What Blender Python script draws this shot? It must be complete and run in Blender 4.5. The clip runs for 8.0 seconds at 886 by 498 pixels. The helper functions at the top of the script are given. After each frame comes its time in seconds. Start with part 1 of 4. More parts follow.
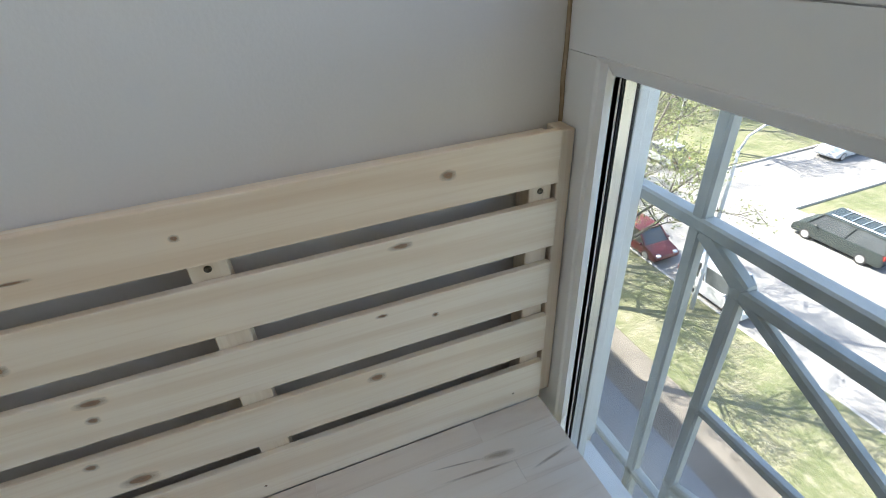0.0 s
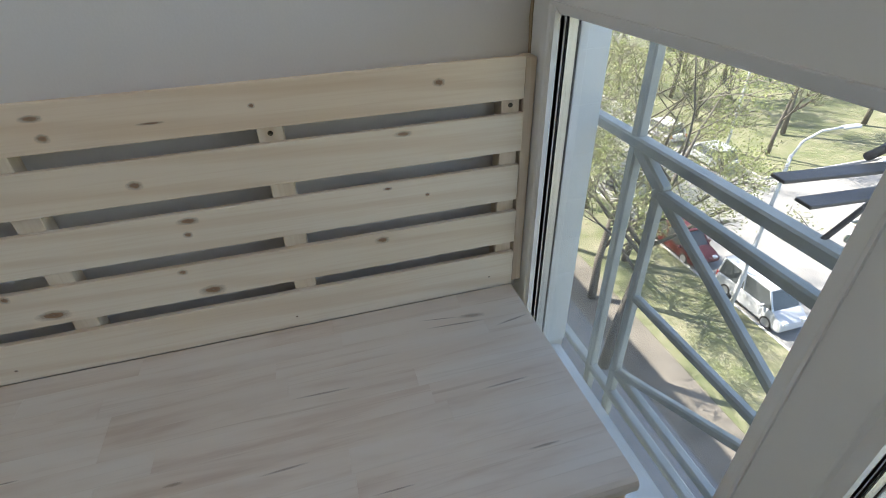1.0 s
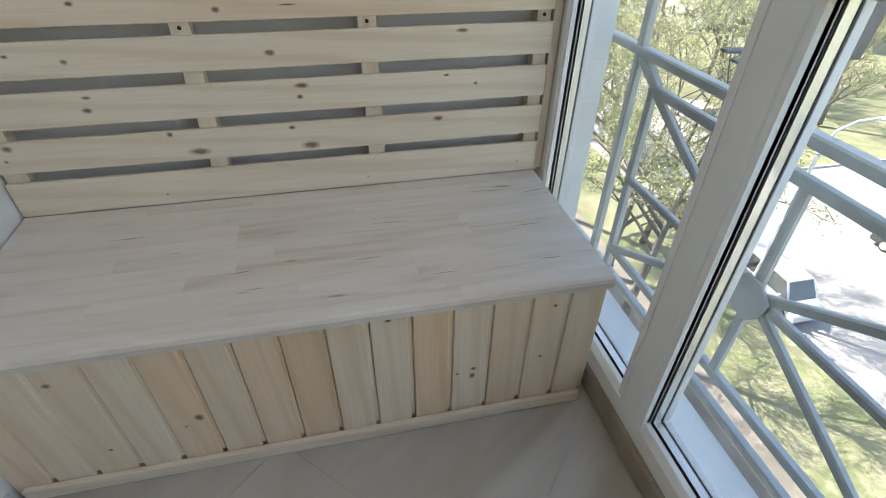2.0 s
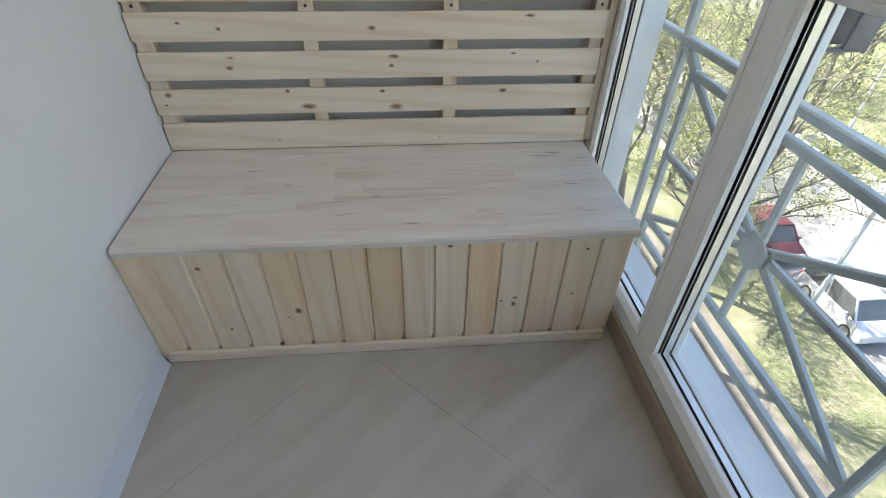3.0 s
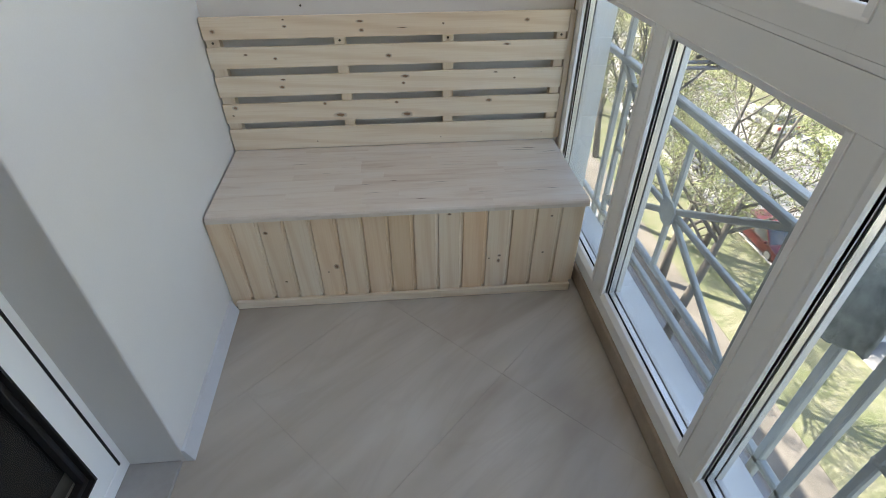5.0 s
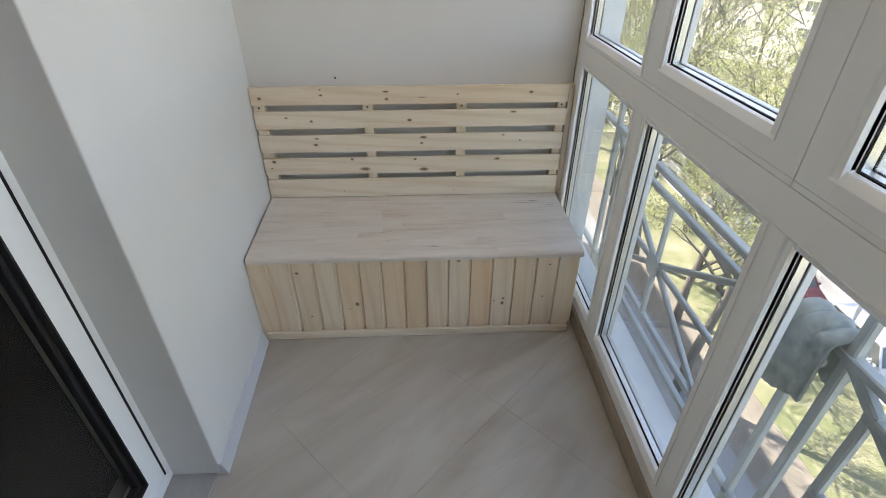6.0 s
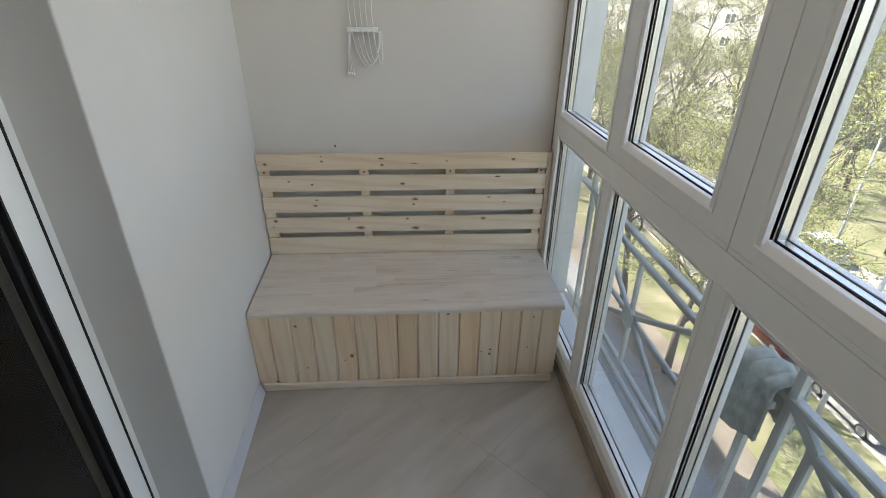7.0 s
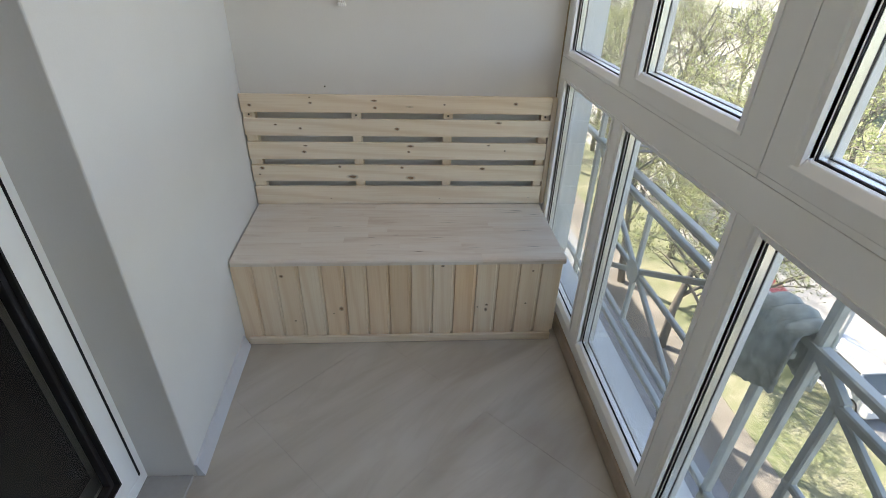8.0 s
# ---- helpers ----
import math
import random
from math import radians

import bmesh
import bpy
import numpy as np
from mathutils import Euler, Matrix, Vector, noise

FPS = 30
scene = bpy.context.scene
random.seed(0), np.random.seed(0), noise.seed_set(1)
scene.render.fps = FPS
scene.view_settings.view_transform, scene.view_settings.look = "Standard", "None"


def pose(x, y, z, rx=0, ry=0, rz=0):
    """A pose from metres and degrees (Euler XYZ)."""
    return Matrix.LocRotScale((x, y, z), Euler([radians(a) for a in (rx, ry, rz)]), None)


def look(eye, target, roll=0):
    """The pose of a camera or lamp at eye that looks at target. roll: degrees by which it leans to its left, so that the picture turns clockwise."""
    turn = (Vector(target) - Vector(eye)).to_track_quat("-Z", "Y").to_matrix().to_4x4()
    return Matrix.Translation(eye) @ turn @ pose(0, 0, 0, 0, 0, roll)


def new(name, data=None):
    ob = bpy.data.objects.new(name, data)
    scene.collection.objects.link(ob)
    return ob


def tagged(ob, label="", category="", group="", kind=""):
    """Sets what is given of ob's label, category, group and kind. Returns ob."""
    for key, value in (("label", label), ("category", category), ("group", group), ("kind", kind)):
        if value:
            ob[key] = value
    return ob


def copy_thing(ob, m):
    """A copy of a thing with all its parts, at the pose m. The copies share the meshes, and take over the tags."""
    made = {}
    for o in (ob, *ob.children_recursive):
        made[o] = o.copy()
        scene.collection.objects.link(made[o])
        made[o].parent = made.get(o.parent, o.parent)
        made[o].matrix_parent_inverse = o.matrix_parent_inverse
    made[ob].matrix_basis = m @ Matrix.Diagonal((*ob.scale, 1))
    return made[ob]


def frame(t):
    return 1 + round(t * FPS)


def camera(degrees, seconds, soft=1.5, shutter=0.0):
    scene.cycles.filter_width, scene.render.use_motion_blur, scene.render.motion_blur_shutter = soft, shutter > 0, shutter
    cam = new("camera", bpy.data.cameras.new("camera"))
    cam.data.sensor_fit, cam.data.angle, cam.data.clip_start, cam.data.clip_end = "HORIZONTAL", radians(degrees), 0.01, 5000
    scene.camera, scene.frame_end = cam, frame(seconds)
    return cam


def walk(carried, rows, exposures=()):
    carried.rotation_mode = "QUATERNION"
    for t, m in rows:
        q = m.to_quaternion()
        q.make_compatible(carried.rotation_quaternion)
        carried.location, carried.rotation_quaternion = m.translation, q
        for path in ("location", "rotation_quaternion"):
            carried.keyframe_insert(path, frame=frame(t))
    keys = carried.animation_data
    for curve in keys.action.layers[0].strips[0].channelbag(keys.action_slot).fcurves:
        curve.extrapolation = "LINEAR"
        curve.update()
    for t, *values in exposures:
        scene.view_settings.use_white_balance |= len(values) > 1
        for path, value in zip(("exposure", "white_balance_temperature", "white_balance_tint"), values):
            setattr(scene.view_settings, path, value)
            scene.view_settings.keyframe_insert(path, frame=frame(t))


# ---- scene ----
cam = camera(84.8, 8.0, soft=0.6)
PATH = [
    (0, (0.951, -0.568, 1.157), (1.525, 1.008, 0.069), -3.2),
    (0.5, (0.964, -0.707, 1.182), (1.599, 0.881, 0.144), -3.1),
    (1, (0.926, -0.888, 1.138), (1.355, 0.714, 0.02), -1.7),
    (1.5, (0.85, -1.056, 1.117), (1.212, 0.49, -0.099), 1.1),
    (1.7, (0.794, -1.148, 1.096), (1.164, 0.409, -0.103), 1.2),
    (2.8, (0.74, -1.495, 1.156), (0.913, 0.065, -0.083), 0.1),
    (3, (0.704, -1.538, 1.165), (0.848, 0.017, -0.085), 1.0),
    (3.5, (0.635, -1.649, 1.195), (0.738, -0.099, -0.065), -0.1),
    (4, (0.615, -1.788, 1.237), (0.767, -0.237, -0.016), -1.1),
    (4.5, (0.643, -1.9, 1.283), (0.812, -0.331, 0.055), -0.6),
    (4.7, (0.658, -1.938, 1.302), (0.816, -0.36, 0.079), -0.5),
    (5.8, (0.702, -2.1, 1.446), (0.764, -0.47, 0.29), -0.1),
    (6, (0.684, -2.137, 1.496), (0.755, -0.473, 0.388), -0.0),
    (6.5, (0.666, -2.216, 1.579), (0.765, -0.458, 0.631), 0.3),
    (7, (0.671, -2.256, 1.586), (0.793, -0.487, 0.661), 0.7),
    (7.5, (0.69, -2.233, 1.511), (0.814, -0.471, 0.574), 1.0),
    (8, (0.694, -2.198, 1.445), (0.817, -0.485, 0.422), 1.7),
]
EXPOSURES = [(0.0, 2.17, 6600, 15), (0.5, 1.84, 6500, 14), (1.0, 1.88, 6750, 16), (1.5, 2.23, 6850, 16), (3.0, 2.30, 6750, 16), (3.5, 2.36, 6850, 17), (4.0, 2.24, 6900, 17), (4.5, 2.19, 6900, 17), (6.0, 2.31, 7100, 19), (6.5, 2.22, 7200, 19), (7.0, 1.99, 7150, 18), (7.5, 2.04, 7100, 18), (8.0, 2.14, 7100, 18)]
walk(cam, [(t, look(eye, target, roll)) for t, eye, target, roll in PATH], EXPOSURES)

# ---- world and sun ----
SUN_EL, SUN_STRENGTH, SKY_STRENGTH = 49.0, 5.0, 0.15
world = bpy.data.worlds.new("sky")
scene.world = world
world.use_nodes = True
wn = world.node_tree.nodes
sky = wn.new("ShaderNodeTexSky")
sky.sky_type = "NISHITA"
sky.sun_disc = False
sky.sun_elevation = radians(SUN_EL)
sky.sun_rotation = radians(-45)
sky.air_density, sky.dust_density = 1.0, 1.5
wn["Background"].inputs["Strength"].default_value = SKY_STRENGTH
world.node_tree.links.new(sky.outputs[0], wn["Background"].inputs["Color"])
sun_data = bpy.data.lights.new("sun", "SUN")
sun_data.energy, sun_data.angle, sun_data.color = SUN_STRENGTH, radians(0.53), (1.0, 0.95, 0.87)
sun = new("sun", sun_data)
ce, se = math.cos(radians(SUN_EL)), math.sin(radians(SUN_EL))
sun.matrix_basis = look((-0.707 * ce * 50, 0.707 * ce * 50, se * 50), (0, 0, 0))


# added fill lamp in the top of the glazed front, raising the sky's light
fill_data = bpy.data.lights.new("window_daylight", "AREA")
fill_data.shape, fill_data.size, fill_data.size_y = "RECTANGLE", 2.6, 0.72
fill_data.energy, fill_data.color = 1.85, (1.0, 0.93, 0.87)
fill = new("window_daylight", fill_data)
fill.matrix_basis = look((1.47, -1.38, 2.12), (0.3, -1.38, 1.5))


# ---- materials ----
def nodes_of(name):
    m = bpy.data.materials.new(name)
    m.use_nodes = True
    nt = m.node_tree
    return m, nt, nt.nodes["Principled BSDF"]


def ramp(nt, fac, stops):
    r = nt.nodes.new("ShaderNodeValToRGB")
    while len(r.color_ramp.elements) < len(stops):
        r.color_ramp.elements.new(0.5)
    for e, (p, c) in zip(r.color_ramp.elements, stops):
        e.position, e.color = p, (*c, 1)
    nt.links.new(fac, r.inputs["Fac"])
    return r.outputs["Color"]


def coords(nt, scale, jitter=0.0):
    """Object coordinates, stretched, and shifted object by object."""
    tc = nt.nodes.new("ShaderNodeTexCoord")
    mp = nt.nodes.new("ShaderNodeMapping")
    mp.inputs["Scale"].default_value = scale
    nt.links.new(tc.outputs["Object"], mp.inputs["Vector"])
    if jitter:
        info = nt.nodes.new("ShaderNodeObjectInfo")
        mul = nt.nodes.new("ShaderNodeMath")
        mul.operation = "MULTIPLY"
        mul.inputs[1].default_value = jitter
        nt.links.new(info.outputs["Random"], mul.inputs[0])
        cmb = nt.nodes.new("ShaderNodeCombineXYZ")
        for k in range(3):
            nt.links.new(mul.outputs[0], cmb.inputs[k])
        nt.links.new(cmb.outputs[0], mp.inputs["Location"])
    return mp.outputs["Vector"]


def noise_fac(nt, vec, scale, detail=4.0, rough=0.55, distortion=0.0):
    n = nt.nodes.new("ShaderNodeTexNoise")
    n.inputs["Scale"].default_value = scale
    n.inputs["Detail"].default_value = detail
    n.inputs["Roughness"].default_value = rough
    n.inputs["Distortion"].default_value = distortion
    nt.links.new(vec, n.inputs["Vector"])
    return n.outputs["Fac"]


def mixed(nt, fac, a, b, mode="MIX"):
    m = nt.nodes.new("ShaderNodeMix")
    m.data_type, m.blend_type = "RGBA", mode
    for k, v in ((0, fac), (6, a), (7, b)):
        if hasattr(v, "links"):
            nt.links.new(v, m.inputs[k])
        elif k == 0:
            m.inputs[0].default_value = v
        else:
            m.inputs[k].default_value = (*v, 1)
    return m.outputs[2]


def bumped(nt, bsdf, height, strength, distance):
    b = nt.nodes.new("ShaderNodeBump")
    b.inputs["Strength"].default_value, b.inputs["Distance"].default_value = strength, distance
    nt.links.new(height, b.inputs["Height"])
    nt.links.new(b.outputs[0], bsdf.inputs["Normal"])


def plain(name, c1, c2, scale=6.0, rough=0.5, metal=0.0, bump=0.0, fine=60.0, jitter=0.0):
    """A surface that varies between two colours at two scales."""
    m, nt, b = nodes_of(name)
    v = coords(nt, (1, 1, 1), jitter)
    big, small = noise_fac(nt, v, scale), noise_fac(nt, v, fine, 3)
    base = ramp(nt, big, [(0.3, c1), (0.7, c2)])
    col = mixed(nt, 0.18, base, ramp(nt, small, [(0.35, c1), (0.65, c2)]))
    nt.links.new(col, b.inputs["Base Color"])
    b.inputs["Roughness"].default_value, b.inputs["Metallic"].default_value = rough, metal
    if bump:
        bumped(nt, b, small, bump, 0.002)
    return m


def wood(name, pale, mid, dark, axis, rough=0.55, tone=0.12, grain=0.5):
    """Softwood with grain that runs along one axis; tone varies piece by piece."""
    m, nt, b = nodes_of(name)
    stretch = [9.0, 9.0, 9.0]
    stretch[axis] = 0.7
    v = coords(nt, stretch, 17.0)
    w = nt.nodes.new("ShaderNodeTexWave")
    w.wave_type, w.bands_direction = "BANDS", "DIAGONAL"
    for key, val in (("Scale", 1.1), ("Distortion", 7.0), ("Detail", 3.0), ("Detail Scale", 0.9)):
        w.inputs[key].default_value = val
    nt.links.new(v, w.inputs["Vector"])
    broad = noise_fac(nt, v, 0.8, 2)
    col = ramp(nt, broad, [(0.3, pale), (0.7, mid)])
    col = mixed(nt, ramp(nt, w.outputs["Fac"], [(0.55, (0, 0, 0)), (1.0, (grain,) * 3)]), col, dark)
    streak = [60.0, 60.0, 60.0]
    streak[axis] = 1.5
    fine = noise_fac(nt, coords(nt, streak, 5.0), 3.0, 3)
    col = mixed(nt, ramp(nt, fine, [(0.45, (0, 0, 0)), (0.8, (0.35,) * 3)]), col, dark)
    info = nt.nodes.new("ShaderNodeObjectInfo")
    tint = ramp(nt, info.outputs["Random"], [(0.0, (1 - tone * 0.6, 1 - tone, 1 - tone * 1.5)), (0.35, (1, 1, 1)), (0.65, (1 - tone * 0.25, 1 - tone * 0.25, 1 - tone * 0.3)), (1.0, (1, 1 - tone * 0.5, 1 - tone))])
    col = mixed(nt, 1.0, col, tint, "MULTIPLY")
    nt.links.new(col, b.inputs["Base Color"])
    b.inputs["Roughness"].default_value = rough
    bumped(nt, b, fine, 0.08, 0.001)
    return m


def limed_wood():
    """Whitewashed glued timber: pale ground, rosy-brown smudges along the grain and sparse darker streaks."""
    m, nt, b = nodes_of("limed_panel")
    smudge = noise_fac(nt, coords(nt, (1.5, 13.0, 13.0), 11.0), 1.6, 4, 0.6, 0.5)
    col = ramp(nt, smudge, [(0.36, (0.70, 0.64, 0.56)), (0.52, (0.67, 0.595, 0.51)), (0.70, (0.575, 0.475, 0.395))])
    streak = noise_fac(nt, coords(nt, (1.3, 46.0, 46.0), 7.0), 2.0, 4, 0.6, 0.8)
    col = mixed(nt, ramp(nt, streak, [(0.56, (0, 0, 0)), (0.78, (0.55,) * 3)]), col, (0.46, 0.365, 0.285))
    wash = noise_fac(nt, coords(nt, (2.0, 6.0, 6.0), 3.0), 2.2, 3)
    col = mixed(nt, ramp(nt, wash, [(0.45, (0, 0, 0)), (0.75, (0.5,) * 3)]), col, (0.70, 0.66, 0.60))
    info = nt.nodes.new("ShaderNodeObjectInfo")
    tint = ramp(nt, info.outputs["Random"], [(0.0, (0.96, 0.94, 0.92)), (0.4, (1, 1, 1)), (0.7, (0.98, 0.975, 0.97)), (1.0, (0.99, 0.965, 0.945))])
    nt.links.new(mixed(nt, 1.0, col, tint, "MULTIPLY"), b.inputs["Base Color"])
    b.inputs["Roughness"].default_value = 0.42
    bumped(nt, b, streak, 0.08, 0.001)
    return m


def knot_wood(name, strength):
    """A brown knot or streak that fades out into the board round it."""
    m, nt, b = nodes_of(name)
    tc = nt.nodes.new("ShaderNodeTexCoord")
    ln = nt.nodes.new("ShaderNodeVectorMath")
    ln.operation = "LENGTH"
    nt.links.new(tc.outputs["Object"], ln.inputs[0])
    n = noise_fac(nt, tc.outputs["Object"], 1.8, 3)
    add = nt.nodes.new("ShaderNodeMath")
    add.operation = "MULTIPLY_ADD"
    add.inputs[1].default_value, add.inputs[2].default_value = 0.5, -0.25
    nt.links.new(n, add.inputs[0])
    s = nt.nodes.new("ShaderNodeMath")
    nt.links.new(ln.outputs["Value"], s.inputs[0])
    nt.links.new(add.outputs[0], s.inputs[1])
    nt.links.new(ramp(nt, s.outputs[0], [(0.0, (0.19, 0.11, 0.065)), (0.3, (0.34, 0.205, 0.115)), (0.8, (0.52, 0.36, 0.22))]), b.inputs["Base Color"])
    b.inputs["Roughness"].default_value = 0.6
    nt.links.new(ramp(nt, s.outputs[0], [(0.3, (0.75 * strength,) * 3), (0.55, (0.5 * strength,) * 3), (0.95, (0, 0, 0))]), b.inputs["Alpha"])
    return m


def clear_glass(name, veil):
    m, nt, b = nodes_of(name)
    nt.nodes.remove(b)
    lw = nt.nodes.new("ShaderNodeLayerWeight")
    pw = nt.nodes.new("ShaderNodeMath")
    pw.operation = "POWER"
    pw.inputs[1].default_value = 3.5
    nt.links.new(lw.outputs["Facing"], pw.inputs[0])
    sc = nt.nodes.new("ShaderNodeMath")
    sc.operation = "MULTIPLY_ADD"
    sc.inputs[1].default_value, sc.inputs[2].default_value = 0.42, 0.02
    nt.links.new(pw.outputs[0], sc.inputs[0])
    tr, gl, mx = nt.nodes.new("ShaderNodeBsdfTransparent"), nt.nodes.new("ShaderNodeBsdfGlossy"), nt.nodes.new("ShaderNodeMixShader")
    tr.inputs["Color"].default_value = (0.97, 0.985, 0.98, 1)
    gl.inputs["Roughness"].default_value = 0.02
    nt.links.new(sc.outputs[0], mx.inputs[0])
    nt.links.new(tr.outputs[0], mx.inputs[1])
    nt.links.new(gl.outputs[0], mx.inputs[2])
    # thin diffuse film: dust, plus a painted veil for hazy reflections
    dust_veil, mx2 = nt.nodes.new("ShaderNodeBsdfDiffuse"), nt.nodes.new("ShaderNodeMixShader")
    dust_veil.inputs["Color"].default_value = (0.8, 0.8, 0.78, 1)
    v = coords(nt, (1, 1, 1))
    nt.links.new(ramp(nt, noise_fac(nt, v, 7.0, 5, 0.65), [(0.3, (0.006 * veil,) * 3), (0.75, (0.020 * veil,) * 3)]), mx2.inputs[0])
    nt.links.new(mx.outputs[0], mx2.inputs[1])
    nt.links.new(dust_veil.outputs[0], mx2.inputs[2])
    nt.links.new(mx2.outputs[0], nt.nodes["Material Output"].inputs["Surface"])
    return m


def marble_tile():
    m, nt, b = nodes_of("marble_tile")
    tc = nt.nodes.new("ShaderNodeTexCoord")
    mp = nt.nodes.new("ShaderNodeMapping")
    mp.inputs["Rotation"].default_value = (0, 0, radians(-40))
    nt.links.new(tc.outputs["Object"], mp.inputs["Vector"])
    mp2 = nt.nodes.new("ShaderNodeMapping")
    mp2.inputs["Scale"].default_value = (0.8, 3.0, 1)
    nt.links.new(mp.outputs["Vector"], mp2.inputs["Vector"])
    v = mp2.outputs["Vector"]
    cloud = noise_fac(nt, v, 1.5, 3, 0.5, 0.8)
    col = ramp(nt, cloud, [(0.28, (0.345, 0.295, 0.24)), (0.5, (0.435, 0.397, 0.338)), (0.72, (0.51, 0.477, 0.42))])
    vein = noise_fac(nt, v, 0.9, 6, 0.55, 1.4)
    col = mixed(nt, ramp(nt, vein, [(0.475, (0, 0, 0)), (0.5, (0.16,) * 3), (0.525, (0, 0, 0))]), col, (0.35, 0.29, 0.24))
    nt.links.new(col, b.inputs["Base Color"])
    b.inputs["Roughness"].default_value = 0.32
    return m


def leaf(name, c1, c2):
    m, nt, b = nodes_of(name)
    geo = nt.nodes.new("ShaderNodeNewGeometry")
    nt.links.new(ramp(nt, geo.outputs["Random Per Island"], [(0.0, c1), (1.0, c2)]), b.inputs["Base Color"])
    b.inputs["Roughness"].default_value = 0.5
    tl, mx = nt.nodes.new("ShaderNodeBsdfTranslucent"), nt.nodes.new("ShaderNodeMixShader")
    nt.links.new(ramp(nt, geo.outputs["Random Per Island"], [(0.0, c1), (1.0, c2)]), tl.inputs["Color"])
    mx.inputs[0].default_value = 0.45
    nt.links.new(b.outputs[0], mx.inputs[1])
    nt.links.new(tl.outputs[0], mx.inputs[2])
    nt.links.new(mx.outputs[0], nt.nodes["Material Output"].inputs["Surface"])
    return m


M_WALL = plain("painted_plaster", (0.61, 0.597, 0.568), (0.67, 0.657, 0.628), 1.5, 0.75, bump=0.12, fine=220)
# plaster again, with warm light bounced off the wood put into its colour
M_WALL_TINTED = plain("bounce_tinted_plaster", (0.665, 0.63, 0.582), (0.715, 0.68, 0.632), 1.5, 0.75, bump=0.12, fine=220)
M_BOUNCE_WALL = plain("bounce_wall", (0.46, 0.41, 0.35), (0.56, 0.51, 0.44), 5, 0.6, bump=0.2)
M_FACADE = plain("facade_plaster", (0.74, 0.76, 0.78), (0.8, 0.82, 0.84), 3, 0.8, bump=0.3, fine=120)
M_CEIL = plain("ceiling_paint", (0.78, 0.78, 0.77), (0.82, 0.82, 0.81), 2, 0.8)
M_PVC = plain("white_pvc", (0.87, 0.868, 0.85), (0.90, 0.898, 0.88), 3, 0.32, fine=30)
M_GASKET = plain("black_rubber", (0.004, 0.004, 0.005), (0.01, 0.01, 0.011), 20, 0.7)
M_SPACER = plain("aluminium_spacer", (0.84, 0.825, 0.785), (0.88, 0.865, 0.83), 12, 0.35, 0.8)
M_GLASS = clear_glass("glass", 1.0)
M_GLASS_DOOR = clear_glass("clean_glass", 0.12)
M_TILE = marble_tile()
M_GROUT = plain("grout", (0.385, 0.345, 0.30), (0.44, 0.405, 0.36), 30, 0.9)
M_PLINTH = plain("brown_tile_skirting", (0.30, 0.235, 0.175), (0.39, 0.32, 0.25), 8, 0.5)
M_SKIRT = plain("pale_skirting", (0.52, 0.53, 0.545), (0.59, 0.60, 0.615), 5, 0.4)
M_SLAT = wood("pine_slat", (0.825, 0.735, 0.605), (0.765, 0.65, 0.505), (0.62, 0.455, 0.295), 0, 0.55, 0.09, 0.36)
M_BATTEN = wood("pine_batten", (0.81, 0.71, 0.57), (0.75, 0.62, 0.47), (0.58, 0.43, 0.28), 2, 0.55, 0.10, 0.3)
M_BOARD = wood("pine_board", (0.81, 0.70, 0.55), (0.765, 0.61, 0.44), (0.64, 0.44, 0.27), 2, 0.5, 0.22, 0.3)
M_SEAT = limed_wood()
M_KNOT = knot_wood("knot", 0.88)
M_STREAK = knot_wood("grain_streak", 0.55)
M_SCREW = plain("dark_screw", (0.05, 0.045, 0.035), (0.16, 0.14, 0.1), 300, 0.35, 0.8)
M_RAIL = plain("blue_grey_paint", (0.36, 0.385, 0.37), (0.53, 0.55, 0.53), 18, 0.5, bump=0.4, fine=110)
M_BRACKET = plain("weathered_steel", (0.10, 0.095, 0.10), (0.2, 0.19, 0.19), 25, 0.6, 0.3, bump=0.3)
M_FLEECE = plain("grey_fleece", (0.19, 0.215, 0.20), (0.43, 0.455, 0.43), 34, 0.95, bump=1.0, fine=160)
M_CORD = plain("white_cord", (0.75, 0.74, 0.72), (0.82, 0.81, 0.79), 50, 0.7)
M_SILL = plain("white_metal_sill", (0.73, 0.75, 0.745), (0.80, 0.815, 0.81), 8, 0.4)
# near black stands in for the unlit room's shade
M_ROOM_SHADE = plain("room_shade", (0.012, 0.016, 0.013), (0.028, 0.035, 0.028), 2, 0.8)
M_ASPHALT = plain("asphalt", (0.155, 0.165, 0.178), (0.215, 0.225, 0.235), 0.6, 0.9, bump=0.4, fine=9)
M_ROAD = plain("pale_road", (0.20, 0.194, 0.183), (0.275, 0.266, 0.252), 0.35, 0.9, bump=0.3, fine=6)
M_KERB = plain("kerb_stone", (0.33, 0.32, 0.3), (0.43, 0.42, 0.4), 2, 0.85)
M_BARK = plain("bark", (0.085, 0.074, 0.062), (0.175, 0.155, 0.13), 3, 0.9, bump=0.8, fine=18)
M_LEAF = leaf("spring_leaf", (0.21, 0.255, 0.085), (0.43, 0.45, 0.20))
M_LEAF2 = leaf("young_leaf", (0.155, 0.20, 0.07), (0.36, 0.385, 0.16))


